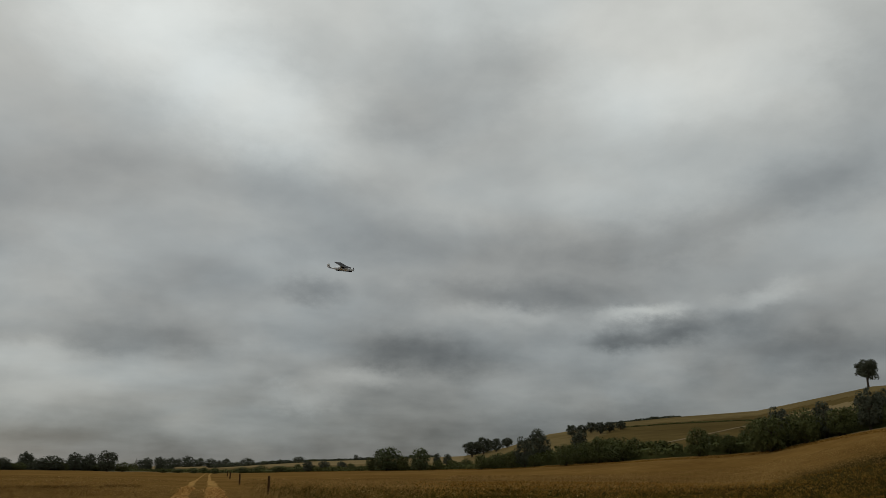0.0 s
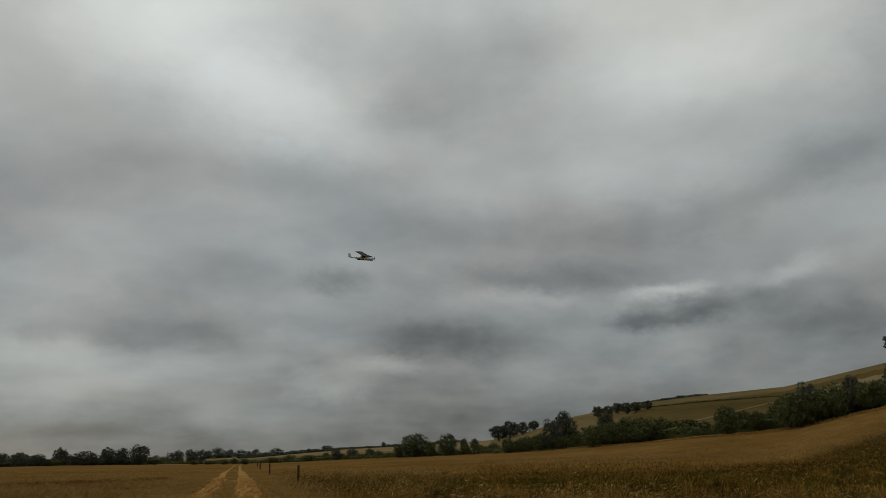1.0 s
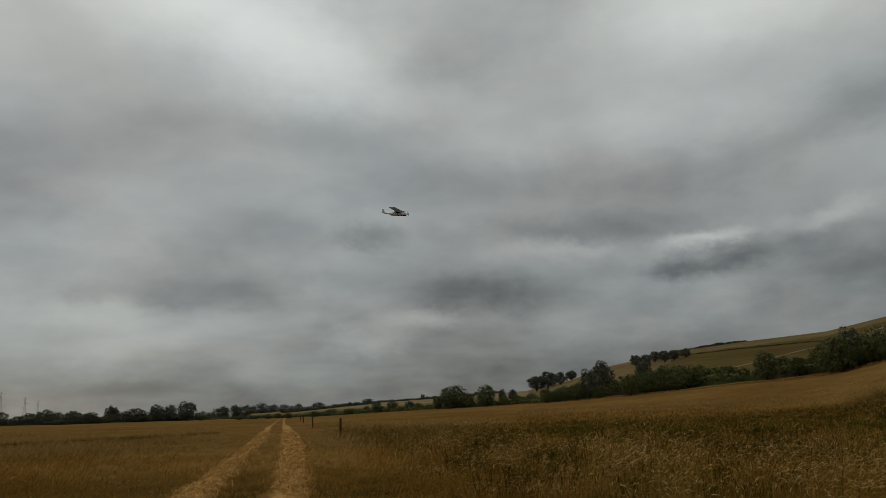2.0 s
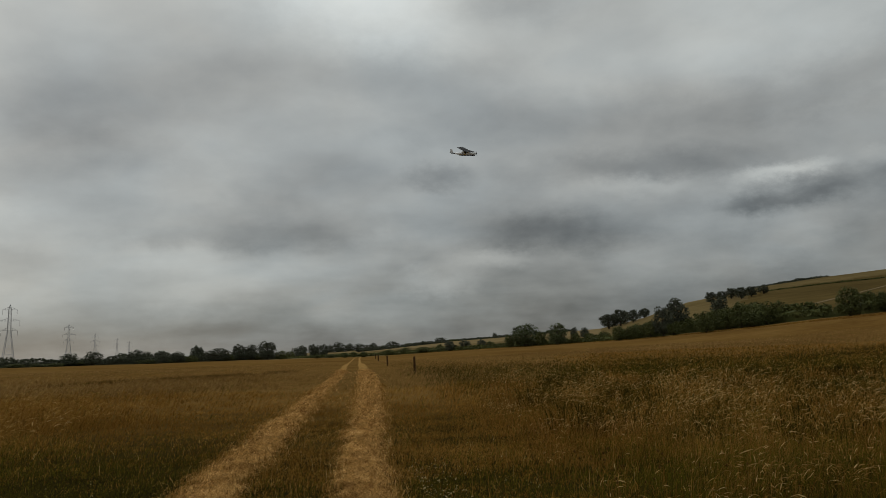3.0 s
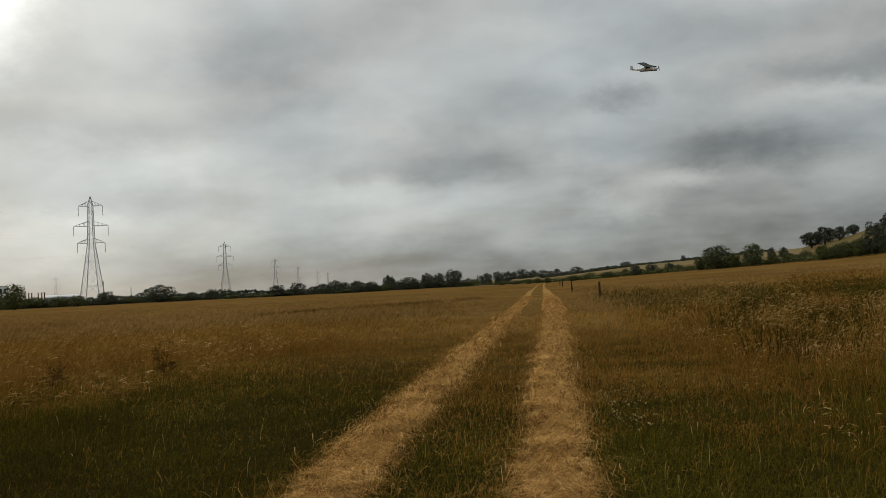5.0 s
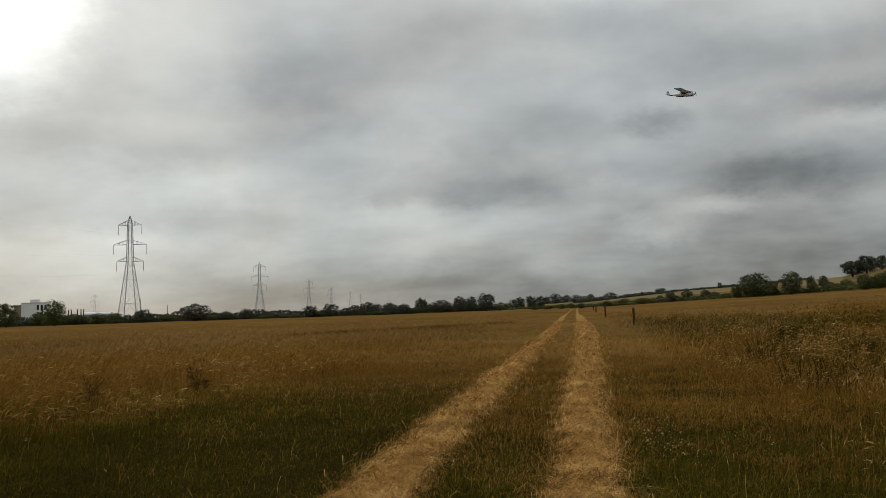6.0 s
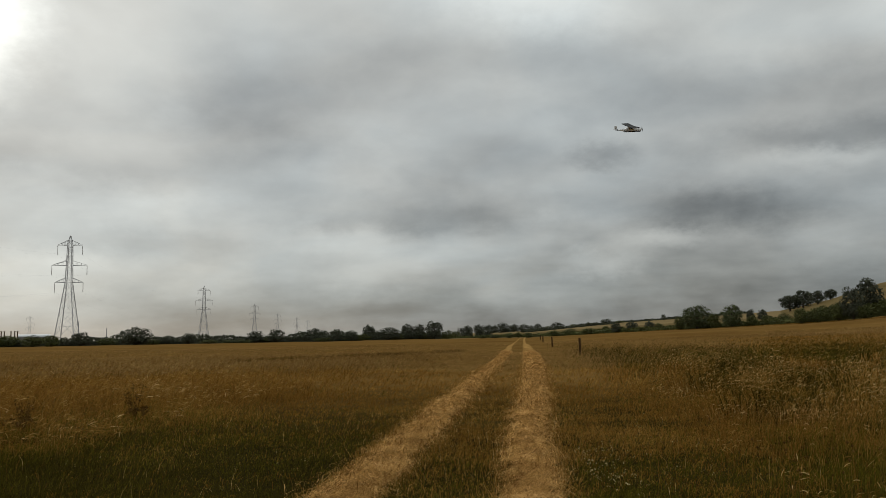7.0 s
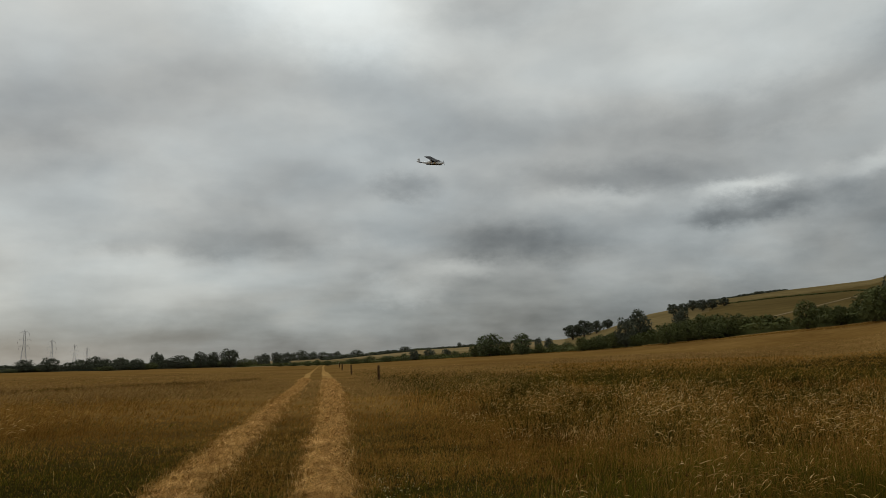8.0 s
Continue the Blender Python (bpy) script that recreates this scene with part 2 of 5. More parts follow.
M_GREEN = material("green_grass", [(0.040, 0.034, 0.004), (0.088, 0.071, 0.009), (0.165, 0.126, 0.018)], (0.25, 1.8), 0.85, 0, 1, island=0.4, translucent=0.2, spec=0.0)
M_RUSH = material("dark_rush", [(0.028, 0.022, 0.004), (0.050, 0.040, 0.007), (0.085, 0.063, 0.013)], (0.25, 1.8), 0.85, 0, 1, island=0.4, translucent=0.15, spec=0.0)
M_SEED = material("pale_seed_heads", [(0.21, 0.112, 0.026), (0.50, 0.325, 0.112), (0.90, 0.650, 0.300)], (0.2, 2.0), 0.85, 0, 1, island=0.7, translucent=0.25, spec=0.0)
M_BROWNSEED = material("brown_seed_heads", [(0.17, 0.088, 0.018), (0.29, 0.165, 0.042), (0.46, 0.29, 0.095)], (0.2, 2.0), 0.85, 0, 1, island=0.7, translucent=0.25, spec=0.0)
# tree leaf colour greyed and lightened, putting distance haze into it
M_LEAF = material("hazed_tree_leaves", [(0.045, 0.048, 0.032), (0.067, 0.072, 0.047), (0.094, 0.099, 0.060)], (0.25, 2.0), 0.7, 0, 1, island=0.16, translucent=0.1, spec=0.05)
M_WILLOW = material("willow_leaves", [(0.050, 0.058, 0.025), (0.078, 0.090, 0.040), (0.112, 0.123, 0.056)], (0.25, 2.0), 0.7, 0, 1, island=0.16, translucent=0.1, spec=0.05)
M_SCRUB = material("scrub_leaves", [(0.047, 0.053, 0.018), (0.076, 0.082, 0.027), (0.114, 0.114, 0.037)], (0.2, 2.0), 0.7, 0, 1, island=0.16, translucent=0.1, spec=0.05)
M_BARK = material("bark", [(0.04, 0.032, 0.024), (0.09, 0.072, 0.055)], (1.0, 8.0), 0.95, 0.6, 12.0, spec=0.0)
M_POST = material("weathered_post", [(0.040, 0.022, 0.010), (0.085, 0.050, 0.024)], (3.0, 25.0), 0.95, 0.6, 60.0, spec=0.0)
M_STEEL = material("galvanised_steel", [(0.30, 0.30, 0.31), (0.42, 0.42, 0.43)], (0.3, 3.0), 0.6, 0, 1, metal=0.3)
M_WIRE = material("aluminium_wire", [(0.25, 0.25, 0.26), (0.32, 0.32, 0.33)], (0.3, 3.0), 0.5, 0, 1, metal=0.5)
M_GLASSY = material("insulator_ceramic", [(0.10, 0.08, 0.07), (0.16, 0.13, 0.11)], (1.0, 6.0), 0.3, 0, 1, spec=0.5)
M_RENDERW = material("white_render", [(0.62, 0.62, 0.60), (0.72, 0.72, 0.70)], (0.1, 1.0), 0.9, 0.1, 5.0)
M_BRICK = material("red_brick_wall", [(0.17, 0.13, 0.10), (0.24, 0.19, 0.15)], (0.1, 3.0), 0.9, 0.2, 10.0)
M_ROOF = material("grey_sheet_roof", [(0.34, 0.35, 0.36), (0.44, 0.45, 0.46)], (0.05, 1.0), 0.6, 0.1, 3.0)
M_DARKGL = material("dark_window_glass", [(0.02, 0.025, 0.03), (0.03, 0.035, 0.04)], (0.5, 3.0), 0.1, 0, 1, spec=0.5)
M_STONE = material("grey_stone", [(0.16, 0.15, 0.14), (0.24, 0.23, 0.21)], (0.3, 2.0), 0.9, 0.3, 4.0)
M_WHITE = material("white_foam", [(0.90, 0.91, 0.92), (0.94, 0.95, 0.96)], (4.0, 30.0), 0.45, 0, 1, spec=0.4)
M_BLACK = material("black_film", [(0.012, 0.012, 0.013), (0.020, 0.020, 0.022)], (5.0, 30.0), 0.7, 0, 1, spec=0.1)
M_FLOWER = material("cream_petals", [(0.36, 0.27, 0.12), (0.52, 0.42, 0.22)], (4.0, 30.0), 0.8, 0, 1, island=0.5, spec=0.0)
M_WEED = material("rusty_weed", [(0.055, 0.031, 0.008), (0.105, 0.058, 0.016), (0.17, 0.095, 0.027)], (1.0, 8.0), 0.9, 0, 1, island=0.5, spec=0.0)


# ---------------------------------------------------------------- mesh helpers
def solid(name, verts, faces, mats, parent=None, label="", face_mats=None, smooth=False):
    """A mesh object from arrays; faces is an array of triangles or quads."""
    verts, faces = np.asarray(verts, np.float32), np.asarray(faces, np.int32)
    me = bpy.data.meshes.new(name)
    n, k = faces.shape
    me.vertices.add(len(verts))
    me.vertices.foreach_set("co", verts.ravel())
    me.loops.add(n * k)
    me.loops.foreach_set("vertex_index", faces.ravel())
    me.polygons.add(n)
    me.polygons.foreach_set("loop_start", np.arange(0, n * k, k, dtype=np.int32))
    for m in mats if isinstance(mats, (list, tuple)) else [mats]:
        me.materials.append(m)
    if face_mats is not None:
        me.polygons.foreach_set("material_index", np.asarray(face_mats, np.int32))
    me.polygons.foreach_set("use_smooth", np.full(n, smooth))
    me.update(calc_edges=True)
    ob = new(name, me)
    if parent is not None:
        ob.parent = parent
    return tagged(ob, label) if label else ob


def part(name, bm, mat, parent=None, label="", smooth=False):
    me = bpy.data.meshes.new(name)
    bm.normal_update()
    bm.to_mesh(me)
    bm.free()
    me.materials.append(mat)
    if smooth:
        me.polygons.foreach_set("use_smooth", np.full(len(me.polygons), True))
    ob = new(name, me)
    if parent is not None:
        ob.parent = parent
    return tagged(ob, label) if label else ob


def beam(bm, a, b, w, w2=None, sides=4):
    """A tapering bar from a to b."""
    a, b = Vector(a), Vector(b)
    d = (b - a)
    m = Matrix.Translation((a + b) / 2) @ d.to_track_quat("Z", "Y").to_matrix().to_4x4() @ pose(0, 0, 0, 0, 0, 45)
    bmesh.ops.create_cone(bm, cap_ends=True, segments=sides, radius1=w * 0.707, radius2=(w if w2 is None else w2) * 0.707, depth=d.length, matrix=m)


def block(bm, x0, x1, y0, y1, z0, z1, bevel=0.0):
    r = bmesh.ops.create_cube(bm, size=1.0, matrix=Matrix.Translation(((x0 + x1) / 2, (y0 + y1) / 2, (z0 + z1) / 2)) @ Matrix.Diagonal((x1 - x0, y1 - y0, z1 - z0, 1)))
    if bevel:
        es = {e for v in r["verts"] for e in v.link_edges}
        bmesh.ops.bevel(bm, geom=list(es), offset=bevel, segments=2, affect="EDGES", profile=0.5)


def wave(x, y, scale, seed):
    """Cheap smooth noise, about -1 to 1, on arrays."""
    g = np.random.default_rng(seed)
    out = np.zeros(np.broadcast(x, y).shape)
    for i in range(7):
        a, f, p = g.uniform(0, 6.283), g.uniform(0.5, 1.9), g.uniform(0, 6.283)
        out = out + np.sin((x * math.cos(a) + y * math.sin(a)) * f * 6.283 / scale + p)
    return out / 3.2


def ease(v, lo, hi):
    t = np.clip((v - lo) / (hi - lo), 0, 1)
    return t * t * (3 - 2 * t)


# ---------------------------------------------------------------- lie of the land
FAR_AZ = (-70, -8, 0, 5, 11, 17, 20, 23, 28, 32, 37, 44, 55, 70)
RIDGE_EL = (0.0, 0.0, 0.30, 0.64, 0.93, 1.30, 1.95, 2.90, 3.75, 4.15, 4.50, 5.9, 6.4, 5.0)
RIDGE_R = (1800, 1700, 1300, 1100, 950, 620, 480, 470, 520, 560, 600, 500, 480, 480)
EDGE_AZ = (-60, 0, 6, 11, 20, 30, 45, 70)
EDGE_R = (292, 300, 275, 242, 212, 190, 158, 130)


def field_edge(az):
    return np.interp(az, EDGE_AZ, EDGE_R)


def field_z(x, y):
    r = np.hypot(x, y)
    z = np.where(x > 0, 0.043 * x * ease(r, 30, 220) + 0.0015 * np.maximum(x - 60, 0) ** 2, 0.0)
    z = z + 0.25 * ease(r, 120, 300) * (x > -60) + 3.4 * ease(np.degrees(np.arctan2(x, y)), 35, 46) * ease(r, 50, 160) * (y > 0)
    return z + 0.05 * wave(x, y, 17.0, 3) * ease(np.hypot(x, y), 15, 60) + 0.012 * wave(x, y, 3.1, 4)


def ground_z(x, y):
    x, y = np.asarray(x, float), np.asarray(y, float)
    r, az = np.hypot(x, y), np.degrees(np.arctan2(x, y))
    front = 1 - ease(np.abs(az), 62, 95)
    d, rr = field_edge(az), np.interp(az, FAR_AZ, RIDGE_R)
    top = EYE + rr * np.tan(np.radians(np.interp(az, FAR_AZ, RIDGE_EL)))
    k = d / np.maximum(r, 1e-3)
    ze = field_z(x * np.minimum(k, 1), y * np.minimum(k, 1))
    t = np.clip((r - d) / (rr - d), 0, 1)
    rise = 0.6 * t + 0.4 * t * t * (3 - 2 * t)
    z = np.where(r <= d, field_z(x, y), ze + (top - ze) * rise * front)
    return z - np.where(r > rr, (r - rr) * 0.004, 0)


def ground_at(x, y):
    return float(ground_z(np.array([x]), np.array([y]))[0])


az_steps = np.concatenate([np.arange(-180, -56, 4.0), np.arange(-56, 56, 0.5), np.arange(56, 180, 4.0)])
r_steps = np.concatenate([[0.4], np.geomspace(1.2, 150, 70), np.linspace(156, 320, 36), np.geomspace(335, 700, 34), np.geomspace(730, 4800, 24)])
AA, RR = np.meshgrid(np.radians(az_steps), r_steps)
gx, gy = RR * np.sin(AA), RR * np.cos(AA)
gv = np.stack([gx, gy, ground_z(gx, gy)], -1).reshape(-1, 3)
na, nr = len(az_steps), len(r_steps)
ii, jj = np.meshgrid(np.arange(nr - 1), np.arange(na), indexing="ij")
j2 = (jj + 1) % na
gf = np.stack([ii * na + jj, ii * na + j2, (ii + 1) * na + j2, (ii + 1) * na + jj], -1).reshape(-1, 4)[:, ::-1]
fa = az_steps[jj.ravel()]
fr = np.sqrt(r_steps[ii.ravel()] * r_steps[ii.ravel() + 1])
frel = (fr - field_edge(fa)) / (np.interp(fa, FAR_AZ, RIDGE_R) - field_edge(fa))
zone = np.zeros(len(fr), int)
hill = fr > field_edge(fa) + 4
zone[hill] = 2
zone[hill & (fa < 17)] = 1
zone[hill & (fa < 17) & (fa > -4) & (frel < 0.35)] = 2
zone[hill & (fa >= 24.6 + 3.6 * frel) & (frel < 0.66)] = 3
zone[hill & (fa > 31) & (frel > 0.62) & (frel < 0.80)] = 2
zone[hill & (fa > 17) & (fa < 24.6 + 3.6 * frel)] = 2
zone[hill & (fa > 38) & (frel < 0.5)] = 1
zone[hill & (fa < -8)] = 3
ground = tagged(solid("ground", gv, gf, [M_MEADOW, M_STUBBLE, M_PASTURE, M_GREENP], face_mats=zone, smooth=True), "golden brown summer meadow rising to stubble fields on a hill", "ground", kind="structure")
# dark ground, grass shade in its colour, by distance and bearing from the origin
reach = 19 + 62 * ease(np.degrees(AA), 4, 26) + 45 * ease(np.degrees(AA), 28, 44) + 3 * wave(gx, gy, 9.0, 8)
shade_layer = ground.data.attributes.new("darker", "FLOAT", "POINT")
shade_layer.data.foreach_set("value", (1 - ease(RR, reach - 7, reach + 9)).astype(np.float32).ravel())
centre = np.concatenate([[[0, 0, 0.0]], gv[:na]])
tagged(solid("ground_middle", centre, np.stack([np.zeros(na, int), 1 + (np.arange(na) + 1) % na, 1 + np.arange(na)], -1), M_SOIL, smooth=True), "trampled brown grass underfoot", "ground", kind="structure")


# ---------------------------------------------------------------- the farm track: two ruts of flattened straw
LEFT_RUT, RIGHT_RUT = (0, 1), (2, 3)
RUT_Y = (-26, 8, 14, 20, 30, 40, 62, 80, 112, 130, 220, 290)
RUT_X = ((-2.03, -2.03, -2.16, -2.17, -2.14, -2.13, -2.35, -2.70, -3.10, -2.95, -3.40, -3.40),
         (-1.36, -1.36, -1.46, -1.42, -1.42, -1.40, -1.55, -1.80, -2.30, -2.45, -2.95, -3.00),
         (-0.34, -0.34, -0.34, -0.36, -0.40, -0.43, -0.52, -0.80, -1.15, -1.25, -1.95, -2.00),
         (0.28, 0.28, 0.40, 0.46, 0.66, 0.74, 0.60, 0.48, 0.00, -0.55, -1.30, -1.40))


def rut_edges(y, rut, seed):
    z0 = np.zeros_like(y)
    drift = 0.05 * wave(z0, y, 13.0, seed)
    lo = np.interp(y, RUT_Y, RUT_X[rut[0]]) + drift + 0.07 * wave(z0, y, 1.7, seed + 1)
    hi = np.interp(y, RUT_Y, RUT_X[rut[1]]) + drift + 0.07 * wave(z0 + 9, y, 1.5, seed + 2)
    return lo, hi


def in_rut(x, y, rut, seed, margin=0.0):
    lo, hi = rut_edges(y, rut, seed)
    return (x > lo + margin) & (x < hi - margin) & (y > -26)


for rut, seed in ((LEFT_RUT, 31), (RIGHT_RUT, 41)):
    ys = np.concatenate([np.arange(-25, 30, 0.12), np.arange(30, 290, 0.6)])
    lo, hi = rut_edges(ys, rut, seed)
    cols = np.linspace(0, 1, 9)
    X = lo[:, None] + 0.11 + (hi - lo - 0.22)[:, None] * cols
    Y = np.repeat(ys[:, None], 9, 1)
    Z = ground_z(X, Y) + 0.03 * np.sin(cols * math.pi) + 0.006 + 0.006 * wave(X, Y, 0.9, seed + 5) * np.sin(cols * math.pi)
    a = (np.arange(len(ys) - 1)[:, None] * 9 + np.arange(8)).ravel()
    tagged(solid("track_rut", np.stack([X, Y, Z], -1).reshape(-1, 3), np.stack([a, a + 1, a + 10, a + 9], -1), M_RUT, smooth=True),
           "pale wheel rut of flattened dry straw across the meadow", "track", group="ruts of the farm track", kind="structure")


# ---------------------------------------------------------------- grass, seed heads and straw
def blades(x, y, z, height, width, lean, heading):
    """Arrays for bent, tapering blades: five points and three triangles each."""
    n = len(x)
    cx, cy = np.cos(heading), np.sin(heading)
    twist = heading + rng.uniform(0.9, 2.2, n)
    wx, wy = np.cos(twist) * width / 2, np.sin(twist) * width / 2
    v = np.zeros((n, 5, 3), np.float32)
    mx, my, mz = x + cx * lean * height * 0.3, y + cy * lean * height * 0.3, z + height * 0.6
    tx, ty, tz = x + cx * lean * height, y + cy * lean * height, z + height * (1 - 0.42 * lean)
    for k, (px, py, pz, s) in enumerate(((x, y, z, 1), (x, y, z, -1), (mx, my, mz, 0.8), (mx, my, mz, -0.8), (tx, ty, tz, 0))):
        v[:, k] = np.stack([px + wx * s, py + wy * s, pz], -1)
    f = (np.array([[0, 1, 2], [1, 3, 2], [2, 3, 4]])[None] + 5 * np.arange(n)[:, None, None]).reshape(-1, 3)
    return v.reshape(-1, 3), f, np.stack([tx, ty, tz], -1)


def arched(x, y, z, height, width, lean, heading):
    """Arrays for blades that arch over evenly: seven points and five triangles each."""
    n = len(x)
    c = np.maximum(0.08, lean * 1.15)
    twist = heading + rng.uniform(0.9, 2.2, n)
    wx, wy = np.cos(twist) * width / 2, np.sin(twist) * width / 2
    v = np.zeros((n, 7, 3), np.float32)
    for k, (u, q) in enumerate(((0.0, 1.0), (0.4, 0.9), (0.75, 0.6), (1.0, 0.0))):
        out, up_ = height * (1 - np.cos(c * u)) / c, height * np.sin(c * u) / c
        p = np.stack([x + np.cos(heading) * out, y + np.sin(heading) * out, z + up_], -1)
        w = np.stack([wx * q, wy * q, 0 * wx], -1)
        v[:, 2 * k] = p + w
        if k < 3:
            v[:, 2 * k + 1] = p - w
    tip = v[:, 6].astype(float)
    f = (np.array([[0, 1, 2], [1, 3, 2], [2, 3, 4], [3, 5, 4], [4, 5, 6]])[None] + 7 * np.arange(n)[:, None, None]).reshape(-1, 3)
    return v.reshape(-1, 3), f, tip


def scatter(n, r0, r1, a0=-48, a1=54, power=1.0):
    """Points over the sector of meadow in front, denser towards r0 for power above 1."""
    u = rng.uniform(0, 1, n) ** power
    r = np.sqrt(r0 * r0 + u * (r1 * r1 - r0 * r0))
    a = np.radians(rng.uniform(a0, a1, n))
    return r * np.sin(a), r * np.cos(a)


def clear_of_track(x, y, margin=0.0):
    return ~(in_rut(x, y, LEFT_RUT, 31, margin) | in_rut(x, y, RIGHT_RUT, 41, margin))


def tallness(x, y):
    """How high the sward stands: low on the strip between the ruts and the verges, high in the meadow."""
    strip = (x > -2.3) & (x < 0.5)
    h = np.where(x > 0.5, 0.17 + 0.40 * ease(x, 1.6, 4.6), 0.15 + 0.30 * ease(-x, 3.2, 10.0))
    h = np.where(strip, 0.13, h)
    return h * (1 + 0.22 * wave(x, y, 4.3, 11) + (0.16 + 0.16 * (x > 3)) * wave(x, y, 1.3, 13))


def greenness(x, y):
    """Share of green blades: near the track and in the olive hollow of the meadow, little on the golden slope."""
    r = np.hypot(x, y)
    near = 1 - np.where(x > 3.0, ease(r, 8.0, 15), ease(r, 7.5, 12.5))
    g = np.where(x > 0.5, 0.12 + 0.22 * ease(x, 2.5, 7) + 0.76 * near * (1 - 0.6 * ease(x, 3.5, 6.5) * ease(y, 7.5, 9.5)), 0.05 + 0.88 * (1 - ease(-x, 6.5, 12.0)) * (1 - ease(y, 8, 20)))
    g = np.where((x > -2.3) & (x < 0.5), 0.08 + 0.80 * (1 - ease(y, 6, 11.5)), g)
    hollow = ease(r, 11, 30) * (1 - ease(r, 42, 95)) * ease(x, 4, 14)
    g = g * (1 - 0.9 * ease(r, 40, 70)) + 0.30 * hollow
    under = 0.93 * (1 - ease(r, 6.6, 9.0)) * (x > 0.5)
    return np.clip(np.maximum(under, g + (0.22 * wave(x, y, 4.1, 12) + 0.20 * wave(x, y, 1.7, 14)) * (0.35 + (0.35 + 0.65 * (x > 0)) * near + hollow) * (1 - 0.8 * ease(r, 40, 70))), 0.02, 0.97)


WIND = 0.45
DRY_TEXT = "dry golden brown meadow grass bending in the wind"
GREEN_TEXT = "low olive green grass beside the track"


def put_sward(x, y, h, width, lean, head, bend=blades):
    z = ground_z(x, y) - 0.01
    g = rng.uniform(0, 1, len(x)) < greenness(x, y)
    r = np.hypot(x, y)
    # share of dark blades: right-hand belt and clumps, left verge, one spot
    darker = (0.66 * ease(r, 14, 27) * (1 - ease(r, 60, 135)) + (0.10 + 0.28 * ease(wave(x, y, 2.6, 17), -0.35, 0.5)) * (1 - ease(r, 20, 40))) * ease(x, 2.0, 5.5) + 0.50 * (x < -2.2) * (1 - ease(-x, 5.0, 9.0)) * (1 - ease(y, 8, 16)) + 0.8 * np.exp(-((x - 5.2) ** 2 + (y - 11.7) ** 2) / 0.5)
    k = rng.uniform(0, 1, len(x)) < darker * (1 + 0.5 * wave(x, y, 3.3, 15))
    for name, sel, mat, q, text in (("meadow_grass", ~g & ~k & (r < 34 + 80 * ease(x, 6, 30)), M_DRY, 1.0, DRY_TEXT), ("far_meadow_grass", ~g & ~k & (r >= 34 + 80 * ease(x, 6, 30)), M_FARDRY, 1.0, "paler dry meadow grass far across the field"), ("verge_grass", g & ~k, M_GREEN, 0.85, GREEN_TEXT), ("rushes", k, M_RUSH, 0.9, "dark olive rushes in the darker part of the meadow")):
        if not sel.any():
            continue
        v, f, _ = bend(x[sel], y[sel], z[sel], h[sel] * q, width * rng.uniform(0.6, 1.35, sel.sum()), lean[sel], head[sel])
        tagged(solid(name, v, f, mat), text, "grass", kind="stuff")


def sward(n, r0, r1, width, power, low=0.5, high=1.1, a0=-48, a1=54, bend=blades):
    """An even growth of single blades."""
    x, y = scatter(n, r0, r1, a0, a1, power)
    keep = clear_of_track(x, y, rng.exponential(0.09, len(x)))
    x, y = x[keep], y[keep]
    h = tallness(x, y) * rng.uniform(low, high, len(x))
    put_sward(x, y, h, width, np.clip(rng.normal(1.15, 0.42, len(x)) + 0.8 * ease(np.hypot(x, y), 15, 40), 0.1, 2.0), WIND + rng.normal(0, 2.0, len(x)), bend)


def tufts(n, each, r0, r1, width, power, spread, bend=blades):
    """Clumps of blades that lean outwards from a common foot."""
    x, y = scatter(n, r0, r1, power=power)
    keep = clear_of_track(x, y, 0.0)
    x, y = x[keep], y[keep]
    n = len(x)
    size = rng.uniform(0.6, 1.35, n)
    a = rng.uniform(0, 6.283, (n, each))
    d = np.sqrt(rng.uniform(0, 1, (n, each))) * (spread * size)[:, None]
    px, py = (x[:, None] + np.cos(a) * d).ravel(), (y[:, None] + np.sin(a) * d).ravel()
    h = np.repeat(tallness(x, y) * size, each) * rng.uniform(0.65, 1.2, n * each)
    head = np.arctan2(np.sin(a) * 0.8 + math.sin(WIND), np.cos(a) * 0.8 + math.cos(WIND)).ravel() + rng.normal(0, 0.55, n * each)
    lean = np.clip(rng.normal(1.30, 0.45, n * each) + 0.5 * ease(np.hypot(px, py), 15, 35), 0.1, 2.0)
    ok = clear_of_track(px, py, rng.exponential(0.10, len(px)))
    put_sward(px[ok], py[ok], h[ok], width, lean[ok], head[ok], bend)


sward(120000, 4.4, 13, 0.0075, 1.3, 0.22, 0.52)
sward(32000, 12, 21, 0.0110, 1.2, 0.22, 0.5)
sward(54000, 4.4, 20, 0.0042, 1.7, 0.40, 0.90, bend=arched)
tufts(5800, 14, 4.4, 23, 0.0040, 1.6, 0.24, bend=arched)
sward(90000, 14, 60, 0.015, 1.6, 0.25, 0.6)
tufts(6000, 8, 20, 70, 0.018, 1.4, 0.45)
sward(14000, 0.7, 4.2, 0.011, 1.0, 0.35, 0.8, -48, 54)
sward(18000, 0.7, 11.0, 0.015, 1.5, 0.35, 0.8, 54, 312)
sward(50000, 50, 140, 0.040, 1.5, 0.2, 0.5)
sward(36000, 42, 150, 0.036, 1.2, 0.35, 0.7, 16, 54)


